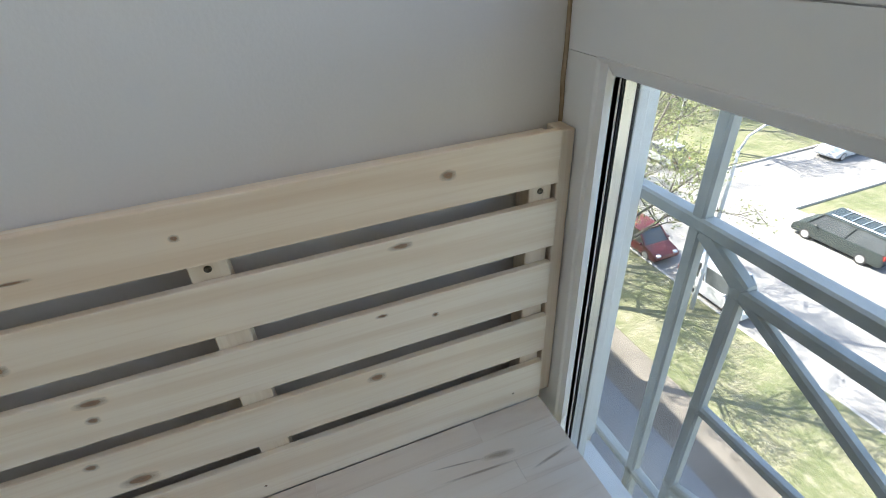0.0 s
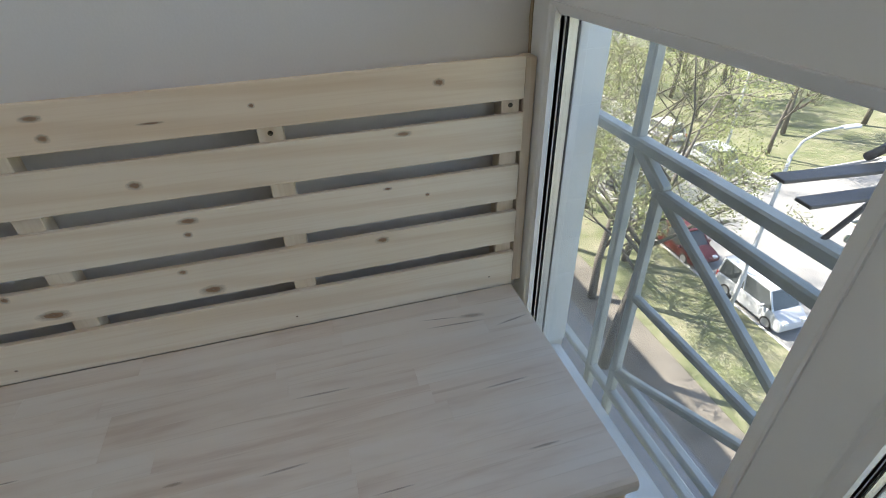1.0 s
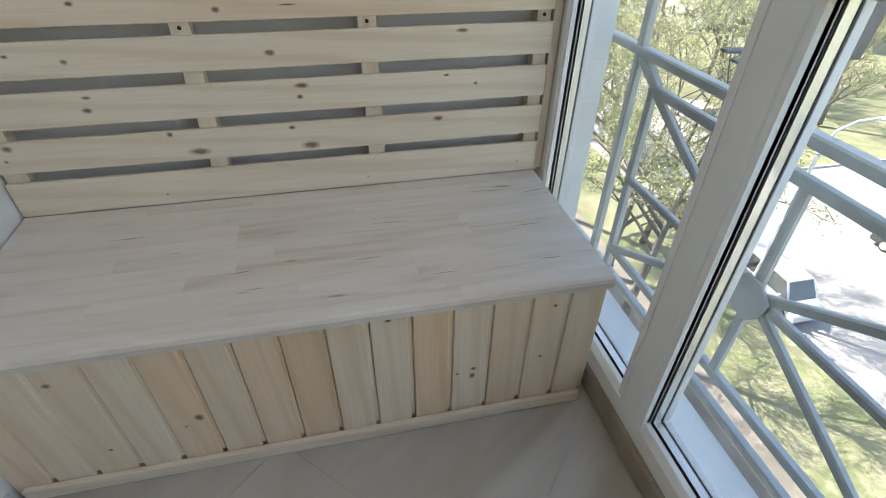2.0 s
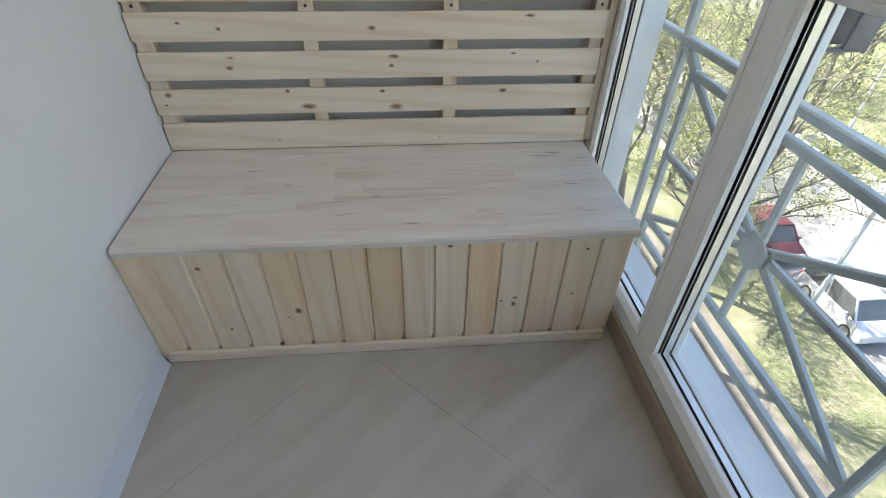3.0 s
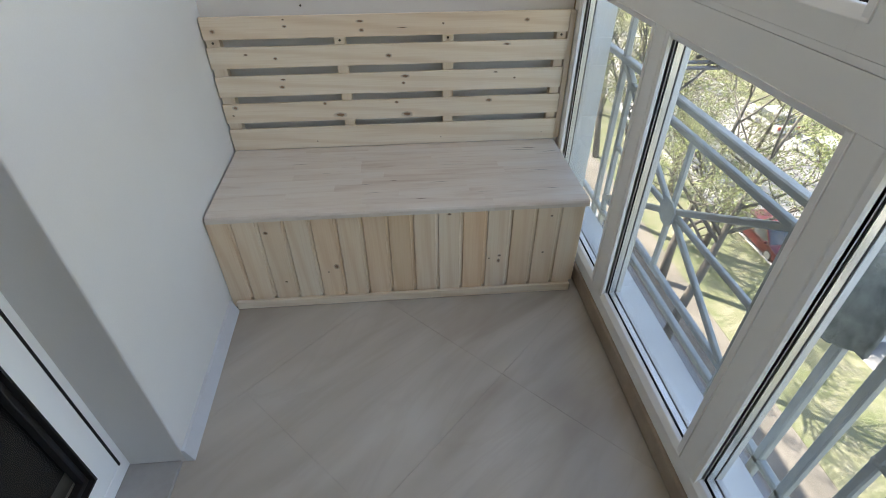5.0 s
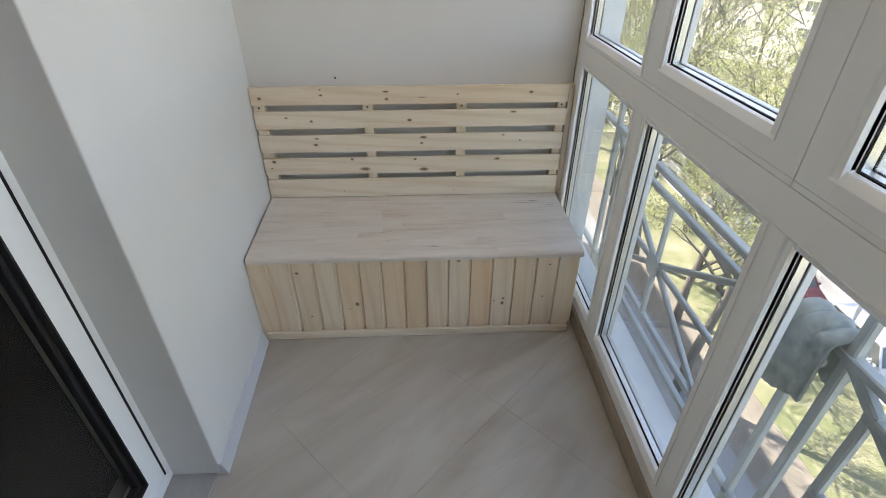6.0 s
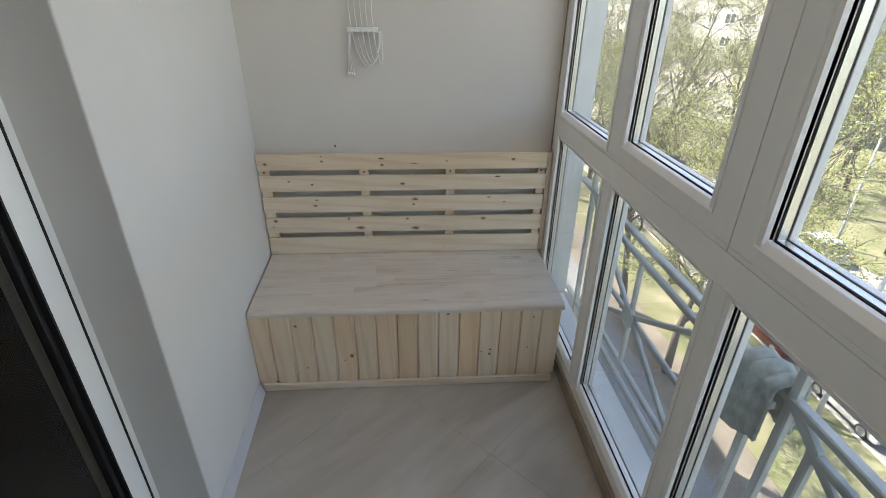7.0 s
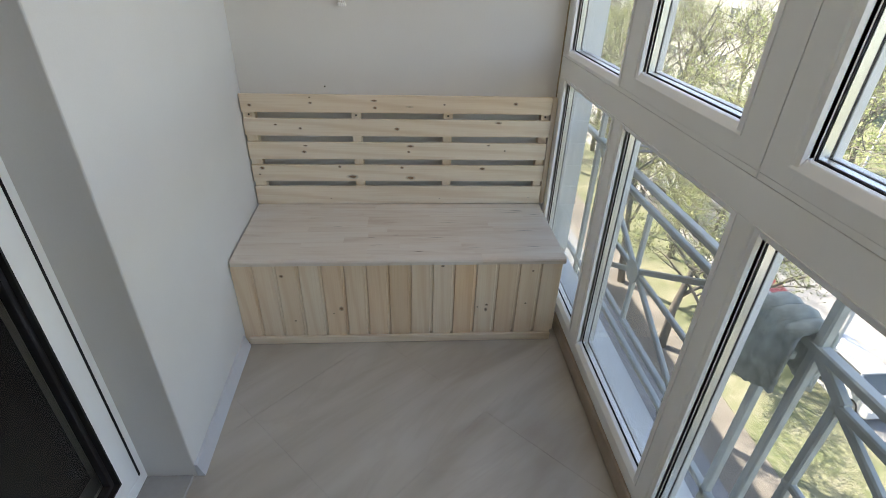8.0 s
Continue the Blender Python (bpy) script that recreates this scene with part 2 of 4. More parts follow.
def lawn_material():
    m, nt, b = nodes_of("lawn")
    v = coords(nt, (1, 1, 1))
    col = ramp(nt, noise_fac(nt, v, 0.5, 5, 0.65), [(0.28, (0.085, 0.105, 0.042)), (0.45, (0.135, 0.145, 0.07)), (0.62, (0.215, 0.20, 0.125)), (0.75, (0.31, 0.275, 0.205))])
    col = mixed(nt, ramp(nt, noise_fac(nt, v, 9, 4, 0.7), [(0.35, (0, 0, 0)), (0.7, (0.75,) * 3)]), col, (0.065, 0.085, 0.032))
    col = mixed(nt, ramp(nt, noise_fac(nt, v, 2.6, 5, 0.7), [(0.5, (0, 0, 0)), (0.72, (0.6,) * 3)]), col, (0.29, 0.265, 0.19))
    nt.links.new(col, b.inputs["Base Color"])
    b.inputs["Roughness"].default_value = 0.95
    bumped(nt, b, noise_fac(nt, v, 14, 4), 0.6, 0.05)
    return m


M_LAWN = lawn_material()


def paint(name, c, rough=0.25, metal=0.1):
    return plain(name, tuple(x * 0.93 for x in c), c, 1.5, rough, metal)


# ---- building helpers ----
def part(name, bm, material, parent=None, label="", smooth=False):
    me = bpy.data.meshes.new(name)
    bm.to_mesh(me)
    bm.free()
    if smooth:
        for p in me.polygons:
            p.use_smooth = True
    me.materials.append(material)
    ob = new(name, me)
    if parent is not None:
        ob.parent = parent
        ob.location = [-c for c in origin_of(parent)]
    if label:
        tagged(ob, label)
    return ob


def origin_of(ob):
    """The world place of a thing's origin; parts carry world coordinates in their meshes."""
    p = Vector(ob.location)
    while ob.parent is not None:
        ob = ob.parent
        p = p + Vector(ob.location)
    return p


def thing(name, at, label, category, group="", kind=""):
    ob = new(name)
    ob.location = at
    ob.empty_display_size = 0.1
    return tagged(ob, label, category, group, kind)


def box_bm(lo, hi, bev=0.0, seg=1):
    bm = bmesh.new()
    bmesh.ops.create_cube(bm, size=1.0)
    for v in bm.verts:
        v.co = Vector([(lo[k] + hi[k]) / 2 + v.co[k] * (hi[k] - lo[k]) for k in range(3)])
    if bev:
        bmesh.ops.bevel(bm, geom=bm.edges[:], offset=bev, segments=seg, affect="EDGES", profile=0.6)
    return bm


def box(name, lo, hi, material, parent=None, bev=0.0, label="", seg=1):
    return part(name, box_bm(lo, hi, bev, seg), material, parent, label)


def setting(name, lo, hi, material, label, category, bev=0.0):
    return tagged(box(name, lo, hi, material, None, bev), label, category, "", "structure")


def bar_bm(a, b, w, h, bev=0.003, up=(0, 0, 1)):
    """A square bar from a to b; w across, h along up."""
    a, b = Vector(a), Vector(b)
    d = (b - a).normalized()
    u = Vector(up)
    if abs(d.dot(u)) > 0.95:
        u = Vector((0, 1, 0))
    s = d.cross(u).normalized()
    u = s.cross(d).normalized()
    bm = box_bm((-0.5 * w, -0.5 * h, 0), (0.5 * w, 0.5 * h, (b - a).length), bev)
    m = Matrix((s, u, d)).transposed().to_4x4()
    m.translation = a
    if m.to_3x3().determinant() < 0:
        m = m @ Matrix.Diagonal((-1, 1, 1, 1))
    bm.transform(m)
    bmesh.ops.recalc_face_normals(bm, faces=bm.faces[:])
    return bm


def tube_data(pts, radii, sides, verts, faces):
    """Adds a tube along pts to lists of vertices and faces."""
    base = len(verts)
    n = len(pts)
    prev = None
    for k in range(n):
        d = (pts[min(k + 1, n - 1)] - pts[max(k - 1, 0)]).normalized()
        ref = prev if prev is not None else (Vector((0, 0, 1)) if abs(d.z) < 0.9 else Vector((1, 0, 0)))
        s = (ref - d * ref.dot(d)).normalized()
        t = d.cross(s)
        prev = s
        for i in range(sides):
            a = 2 * math.pi * i / sides
            verts.append(pts[k] + (s * math.cos(a) + t * math.sin(a)) * radii[k])
    for k in range(n - 1):
        for i in range(sides):
            j = (i + 1) % sides
            faces.append((base + k * sides + i, base + k * sides + j, base + (k + 1) * sides + j, base + (k + 1) * sides + i))
    faces.append(tuple(base + i for i in reversed(range(sides))))
    faces.append(tuple(base + (n - 1) * sides + i for i in range(sides)))


def mesh_part(name, verts, faces, material, parent=None, label="", smooth=False):
    me = bpy.data.meshes.new(name)
    me.from_pydata([tuple(v) for v in verts], [], faces)
    me.update()
    if smooth:
        for p in me.polygons:
            p.use_smooth = True
    me.materials.append(material)
    ob = new(name, me)
    if parent is not None:
        ob.parent = parent
        ob.location = [-c for c in origin_of(parent)]
    if label:
        tagged(ob, label)
    return ob


def tube(name, pts, r, material, parent=None, sides=8, label=""):
    vs, fs = [], []
    pts = [Vector(p) for p in pts]
    tube_data(pts, [r] * len(pts), sides, vs, fs)
    return mesh_part(name, vs, fs, material, parent, label, True)


def lathe_bm(profile, seg=16):
    """A body of revolution round z from (radius, height) pairs."""
    bm = bmesh.new()
    rings = [[bm.verts.new((r * math.cos(2 * math.pi * i / seg), r * math.sin(2 * math.pi * i / seg), z)) for i in range(seg)] for r, z in profile]
    for a, b in zip(rings, rings[1:]):
        for i in range(seg):
            bm.faces.new((a[i], a[(i + 1) % seg], b[(i + 1) % seg], b[i]))
    bm.faces.new(list(reversed(rings[0])))
    bm.faces.new(rings[-1])
    return bm


def prism_bm(poly, axis, lo, hi, bev=0.0):
    """A polygon in the two other axes, drawn out along one axis."""
    bm = bmesh.new()

    def put(p, w):
        c = list(p)
        c.insert(axis, w)
        return bm.verts.new(c)
    a, b = [put(p, lo) for p in poly], [put(p, hi) for p in poly]
    bm.faces.new(a)
    bm.faces.new(list(reversed(b)))
    for i in range(len(poly)):
        j = (i + 1) % len(poly)
        bm.faces.new((a[j], a[i], b[i], b[j]))
    bmesh.ops.recalc_face_normals(bm, faces=bm.faces[:])
    if bev:
        bmesh.ops.bevel(bm, geom=bm.edges[:], offset=bev, segments=2, affect="EDGES", profile=0.6)
    return bm


# ---- the loggia: walls, floor slab, ceiling ----
XW, YEND, ZC = 1.345, -2.76, 2.6
X_FACE = 1.512
GZ = -14.0
setting("wall_north", (-0.33, 0.0, -0.2), (X_FACE, 0.2, 2.75), M_WALL_TINTED, "pale painted plaster end wall behind the bench, warm bounced light in its colour", "wall")
Y_JAMB = -1.190


def wall_x(y):
    """The side wall runs a little out of square, towards the window as it nears the door."""
    return -0.050 - 0.041 * y


wall_w = prism_bm([(-0.33, 0.0), (wall_x(0.0), 0.0), (wall_x(Y_JAMB), Y_JAMB), (-0.33, Y_JAMB)], 2, 0.0, ZC)
bmesh.ops.bevel(wall_w, geom=[e for e in wall_w.edges if all(abs(v.co.y - Y_JAMB) < 1e-4 and v.co.x > -0.1 for v in e.verts)], offset=0.005, segments=3, affect="EDGES", profile=0.5)
tagged(part("wall_west", wall_w, M_WALL), "pale grey painted plaster side wall with a plain corner", "wall", "", "structure")
setting("wall_west_far", (-0.33, YEND, 0.0), (-0.001, -2.02, ZC), M_WALL, "pale grey painted plaster wall beyond the door", "wall", 0.004)
setting("wall_west_lintel", (-0.33, -2.0198, 2.2), (-0.002, Y_JAMB - 0.0002, ZC), M_WALL, "pale grey painted lintel over the balcony door", "wall")
# unseen wall; its place and pale tone are chosen to tune bounced light
setting("wall_south", (-0.33, YEND - 0.2, -0.2), (X_FACE, YEND, 2.75), M_BOUNCE_WALL, "unseen pale end wall, set and toned to bounce light into the loggia", "wall")
setting("ceiling", (-0.33, YEND, ZC), (1.56, 0.0, ZC + 0.15), M_CEIL, "white painted ceiling of the loggia", "ceiling")
floor = setting("floor", (-0.33, YEND, -0.2), (1.50, 0.0, -0.0016), M_GROUT, "beige marbled ceramic tiles laid diagonally with fine joints", "floor")
bm = prism_bm([(0.0, 0.0), (0.024, 0.0), (0.022, 0.006), (0.008, 0.052), (0.0, 0.055)], 1, Y_JAMB, -0.578)
for v in bm.verts:
    v.co.x += wall_x(v.co.y)
base = tagged(part("baseboard", bm, M_SKIRT), "pale bluish skirting along the side wall", "baseboard", "", "structure")
setting("window_plinth", (1.333, YEND, 0.0), (1.46, 0.0, 0.068), M_PLINTH, "brown tiled skirting under the window frame", "skirting", 0.003)

# ---- the room behind the balcony door, its shade put into near-black colour ----
setting("room_floor", (-4.2, -4.2, -0.2), (-0.33, 0.5, -0.02), M_ROOM_SHADE, "floor of the room behind the door, shade in its near-black colour", "floor")
setting("room_ceiling", (-4.2, -4.2, ZC), (-0.33, 0.5, ZC + 0.15), M_ROOM_SHADE, "ceiling of the room behind the door, shade in its near-black colour", "ceiling")
setting("room_wall_west", (-4.3, -4.2, -0.2), (-4.2, 0.5, ZC), M_ROOM_SHADE, "far wall of the room, shade in its near-black colour", "wall")
setting("room_wall_north", (-4.2, 0.5, -0.2), (-0.33, 0.6, ZC), M_ROOM_SHADE, "side wall of the room, shade in its near-black colour", "wall")
setting("room_wall_south", (-4.2, -4.3, -0.2), (-0.33, -4.2, ZC), M_ROOM_SHADE, "side wall of the room, shade in its near-black colour", "wall")
setting("room_wall_east", (-0.40, -0.999, -0.2), (-0.335, 0.5, ZC), M_ROOM_SHADE, "inner face of the wall by the door, coloured near black for shade", "wall")
setting("room_wall_east_far", (-0.40, -4.2, -0.2), (-0.335, -2.2, ZC), M_ROOM_SHADE, "inner face of the wall by the door, coloured near black for shade", "wall")

# ---- the house round it ----
HOUSE_TOP = 3.2
setting("facade_below", (-10, -30, GZ), (1.50, 30, -0.2), M_FACADE, "pale plastered facade of the block below the loggia", "wall")
setting("facade_north", (-4.2, 0.62, -0.2), (X_FACE, 30, HOUSE_TOP), M_FACADE, "pale plastered facade beside the loggia", "wall")
setting("facade_south", (-4.2, -30, -0.2), (X_FACE, -4.32, HOUSE_TOP), M_FACADE, "pale plastered facade beside the loggia", "wall")
setting("facade_side", (0.2, -4.31, -0.2), (X_FACE, YEND - 0.2, HOUSE_TOP), M_FACADE, "pale plastered pier beside the loggia", "wall")
setting("facade_pier", (0.2, 0.2, -0.2), (X_FACE, 0.61, HOUSE_TOP), M_FACADE, "pale plastered pier beside the loggia", "wall")
setting("roof", (-10, -30, HOUSE_TOP), (1.75, 30, HOUSE_TOP + 0.3), M_FACADE, "flat roof of the block", "roof")
setting("storey_above", (-4.2, -4.31, 2.76), (1.55, 0.61, HOUSE_TOP - 0.005), M_FACADE, "pale plastered wall above the loggia", "wall")
setting("back_of_house", (-10, -30, -0.2), (-4.31, 30, HOUSE_TOP - 0.005), M_FACADE, "back part of the block", "wall")

# brown sealant in the corner between the end wall and the window frame
vs, fs = [], []
pts = [Vector((1.343 + 0.0015 * noise.noise(Vector((0, 0, k * 0.9))), -0.0015, 0.43 + k * 0.035)) for k in range(62)]
tube_data(pts, [0.0035 + 0.0022 * noise.noise(Vector((3, 0, k * 1.7))) for k in range(62)], 6, vs, fs)
M_SEALANT = plain("brown_sealant", (0.30, 0.22, 0.13), (0.48, 0.37, 0.24), 25, 0.7)
tagged(mesh_part("trim", vs, fs, M_SEALANT, None, "", True), "uneven brownish sealant between wall and window frame", "sealant", "", "structure")

# ---- glazing ----
X_IN, X_G, X_OUT = XW, 1.369, 1.411


def ring_bm(y0, y1, z0, z1, w, x0, x1, bev=0.0, slope=0.0):
    """A rectangular ring of four mitred sides round an opening; the ring lies outside the opening. slope pulls its inner face back."""
    bm = bmesh.new()
    o = [(y0 - w, z0 - w), (y1 + w, z0 - w), (y1 + w, z1 + w), (y0 - w, z1 + w)]
    i = [(y0, z0), (y1, z0), (y1, z1), (y0, z1)]
    fo, fi = [bm.verts.new((x0, *p)) for p in o], [bm.verts.new((x0 + slope, *p)) for p in i]
    bo, bi = [bm.verts.new((x1, *p)) for p in o], [bm.verts.new((x1, *p)) for p in i]
    for k in range(4):
        j = (k + 1) % 4
        bm.faces.new((fo[k], fo[j], fi[j], fi[k]))
        bm.faces.new((bo[j], bo[k], bi[k], bi[j]))
        bm.faces.new((fo[j], fo[k], bo[k], bo[j]))
        bm.faces.new((fi[k], fi[j], bi[j], bi[k]))
    bmesh.ops.recalc_face_normals(bm, faces=bm.faces[:])
    if bev:
        bmesh.ops.bevel(bm, geom=bm.edges[:], offset=bev, segments=2, affect="EDGES", profile=0.6)
    return bm


def glazing(win, y0, y1, z0, z1):
    """One double-glazed light: bead, gaskets, spacer and two panes."""
    part("glazing_bead", ring_bm(y0, y1, z0, z1, 0.02, X_IN - 0.004, X_G - 0.0012, 0.003, 0.013), M_PVC, win)
    part("gasket", ring_bm(y0 + 0.002, y1 - 0.002, z0 + 0.002, z1 - 0.002, 0.006, X_G - 0.0010, X_G + 0.0033), M_GASKET, win, "black rubber gasket")
    part("spacer", ring_bm(y0 + 0.003, y1 - 0.003, z0 + 0.003, z1 - 0.003, 0.01, X_G + 0.0035, X_G + 0.0212), M_SPACER, win, "pale metal spacer between the panes")
    part("gasket", ring_bm(y0 + 0.004, y1 - 0.004, z0 + 0.004, z1 - 0.004, 0.006, X_G + 0.0214, X_G + 0.0252), M_GASKET, win, "black rubber gasket")
    for x in (X_G + 0.002, X_G + 0.0184):
        p = box("pane", (x, y0 - 0.004, z0 - 0.004), (x + 0.004, y1 + 0.004, z1 + 0.004), M_GLASS, win, 0, "clear glass pane")
        p.visible_shadow = False
    part("outer_bead", ring_bm(y0 + 0.005, y1 - 0.005, z0 + 0.005, z1 - 0.005, 0.02, X_G + 0.0254, X_OUT + 0.001, 0.002), M_PVC, win)


def frame_piece(win, y0, y1, z0, z1, name="window_frame", bev=0.0006):
    """A length of frame profile; welded joints between lengths hardly show, so their edges are nearly sharp."""
    box(name, (X_IN, min(y0, y1), z0), (X_OUT, max(y0, y1), z1), M_PVC, win, bev, "", 2)


LOW = [(-0.649, -0.086), (-1.341, -0.750), (-2.02, -1.433), (-2.68, -2.12)]
Z_L0, Z_L1, Z_T, Z_U0, Z_U1 = 0.141, 1.006, 1.104, 1.136, 2.5
win1 = thing("window_1", (1.38, 0.0, 0.068), "white plastic fixed glazing reaching the floor, lower row", "window", "", "structure")
edges = [0.0] + [c for a, b in LOW for c in (b, a)] + [YEND]
for k in range(0, len(edges), 2):
    frame_piece(win1, edges[k], edges[k + 1], Z_L0 - 0.018, Z_L1 + 0.018, "mullion")
frame_piece(win1, YEND, 0.0, 0.0685, Z_L0 - 0.0185, "bottom_rail")
frame_piece(win1, YEND, 0.0, Z_L1 + 0.0182, Z_T - 0.0008, "transom", 0.0016)
box("joint_cover", (X_IN + 0.0035, YEND, Z_T - 0.012), (X_OUT - 0.004, -0.001, Z_T + 0.012), M_PVC, win1)
for y0, y1 in LOW:
    glazing(win1, y0, y1, Z_L0, Z_L1)

UP1 = [(-0.640, -0.086), (-1.272, -0.773)]
win2 = thing("window_2", (1.38, 0.0, Z_T), "white plastic glazing of two tall lights, upper row", "window", "", "structure")
edges = [0.0] + [c for a, b in UP1 for c in (b, a)] + [-1.371]
for k in range(0, len(edges), 2):
    frame_piece(win2, edges[k], edges[k + 1], Z_U0 - 0.018, Z_U1 + 0.018, "mullion")
frame_piece(win2, -1.371, 0.0, Z_T + 0.0004, Z_U0 - 0.0185, "bottom_rail")
frame_piece(win2, -1.371, 0.0, Z_U1 + 0.0185, ZC, "top_rail")
for y0, y1 in UP1:
    lift = 0.044 if y0 < -1 else 0.0
    if lift:
        frame_piece(win2, y0, y1, Z_U0 - 0.0182, Z_U0 + lift - 0.0185, "sash_rail")
    glazing(win2, y0, y1, Z_U0 + lift, Z_U1)

UP2 = [(-2.02, -1.458), (-2.68, -2.13)]
win3 = thing("window_3", (1.38, -1.36, Z_T), "white plastic glazing with opening sashes, upper row", "window", "", "structure")
box("joint_cover", (X_IN + 0.005, -1.384, Z_T + 0.013), (X_OUT - 0.004, -1.362, ZC - 0.002), M_PVC, win3)
edges = [-1.374] + [c for a, b in UP2 for c in (b, a)] + [YEND]
for k in range(0, len(edges), 2):
    frame_piece(win3, edges[k], edges[k + 1], Z_U0 - 0.018, Z_U1 + 0.018, "mullion")
frame_piece(win3, YEND, -1.374, Z_T + 0.0004, Z_U0 - 0.0185, "bottom_rail")
frame_piece(win3, YEND, -1.374, Z_U1 + 0.0185, ZC, "top_rail")
for y0, y1 in UP2:
    frame_piece(win3, y0, y1, Z_U0 - 0.0182, Z_U0 + 0.0175, "sash_rail")
    glazing(win3, y0, y1, Z_U0 + 0.036, Z_U1)

setting("window_reveal", (1.4125, -0.004, 0.14), (X_FACE + 0.002, -0.0005, 2.6), M_SILL, "white painted reveal outside the glazing", "reveal")
sill = tagged(part("window_sill", prism_bm([(1.4125, 0.134), (X_FACE - 0.008, 0.118), (X_FACE - 0.008, 0.08), (1.4125, 0.096)], 1, YEND, -0.002), M_SILL), "white metal sill outside under the window", "sill", "", "structure")

# ---- balcony door in its reveal ----
XD = -0.155
door = thing("door_1", (XD, -1.6, 0.0), "white plastic balcony door with dark glass, closed", "door", "", "structure")


def door_ring(name, y0, y1, z0, z1, w, x0, x1, mat, bev=0.003, label=""):
    return part(name, ring_bm(y0, y1, z0, z1, w, x0, x1, bev), mat, door, label)


# frame, sash and glass lie one behind another from the loggia inwards
door_ring("door_frame", -1.965, -1.212, 0.052, 2.145, 0.0435, XD - 0.06, XD, M_PVC)
door_ring("sash", -1.885, -1.2865, 0.112, 2.07, 0.071, XD - 0.06, XD - 0.002, M_PVC, 0.004, "white plastic door sash")
door_ring("gasket", -1.9575, -1.2195, 0.0485, 2.1375, 0.0073, XD - 0.02, XD - 0.0006, M_GASKET, 0.0, "black seal round the sash")
door_ring("gasket", -1.879, -1.2925, 0.118, 2.064, 0.006, XD - 0.022, XD - 0.001, M_GASKET, 0.0, "black rubber gasket")
door_ring("gasket", -1.862, -1.309, 0.135, 2.047, 0.016, XD - 0.036, XD - 0.014, M_GASKET, 0.004, "black rubber gasket")
dp = box("pane", (XD - 0.034, -1.87, 0.125), (XD - 0.028, -1.30, 2.055), M_GLASS_DOOR, door, 0, "dark reflecting glass pane")
setting("door_threshold", (-0.33, -2.02, -0.004), (-0.012, Y_JAMB, 0.009), M_KERB, "worn grey threshold below the balcony door", "threshold", 0.003)

# ---- railing outside the glass ----
XR = 1.545
rail = thing("railing", (XR, -1.6, 0.0), "blue-grey painted steel balcony railing outside the glass", "railing")


def steel(name, a, b, w=0.022, h=0.022):
    return part(name, bar_bm((XR, *a), (XR, *b), w, h, 0.004), M_RAIL, rail)


steel("top_rail", (0.09, 0.768), (YEND, 0.762), 0.029, 0.024)
steel("lower_rail", (0.09, 0.126), (YEND, 0.126), 0.024, 0.022)
for z in (0.768, 0.126):
    part("wall_anchor", bar_bm((X_FACE - 0.002, 0.075, z), (XR, 0.075, z), 0.02, 0.02, 0.003), M_RAIL, rail)
SPAN = 1.370
for s in (0.0, -SPAN, -2 * SPAN):
    post_y = s - 0.105
    if post_y > YEND:
        steel("post", (post_y, -0.05), (post_y, 1.03), 0.024, 0.024)
    if s < -2:
        continue
    yl, yr, yc, zt, zb, zm = s - 0.198, s - 1.158, s - 0.691, 0.697, 0.203, 0.441
    steel("bent_arm", (post_y - 0.01, 0.758), (yl - 0.012, zt + 0.005), 0.024, 0.028)
    steel("mid_rail", (yl, zt), (s - 1.43, zt), 0.023, 0.023)
    steel("panel_rail", (yl, zb), (yr, zb), 0.022, 0.022)
    steel("upright", (yl, zt), (yl, -0.05))
    steel("upright", (yr, zt), (yr, -0.05))
    steel("upright", (s - 1.383, zt), (s - 1.383, -0.05), 0.024, 0.024)
    for y1, z1 in ((yl, zt), (yr, zt), (yl, zb), (yr, zb), (yl, zm), (yr, zm), (yc + 0.004, zt), (yc + 0.004, zb)):
        steel("spoke", (yc, zm), (y1, z1), 0.018, 0.021)
    r = 0.052
    plate = [(yc + r * k * math.cos(a), zm + r * k * math.sin(a)) for a, k in [(math.pi / 8 + i * math.pi / 4, 1.0 if i % 2 else 0.93) for i in range(8)]]
    part("plate", prism_bm(plate, 0, XR - 0.018, XR - 0.0115, 0.001), M_RAIL, rail, "octagonal welded plate")
    for y1, z1 in ((yl, zt), (yl, zm), (yl, zb), (yr, zt), (yr, zm), (yr, zb), (post_y, 0.766)):
        bm = bmesh.new()
        bmesh.ops.create_icosphere(bm, subdivisions=2, radius=0.0155)
        for v in bm.verts:
            v.co *= 1 + 0.18 * noise.noise(v.co * 90 + Vector((y1 * 9, z1 * 9, 0)))
        bm.transform(Matrix.Translation((XR, y1, z1)))
        part("weld", bm, M_RAIL, rail, "", True)

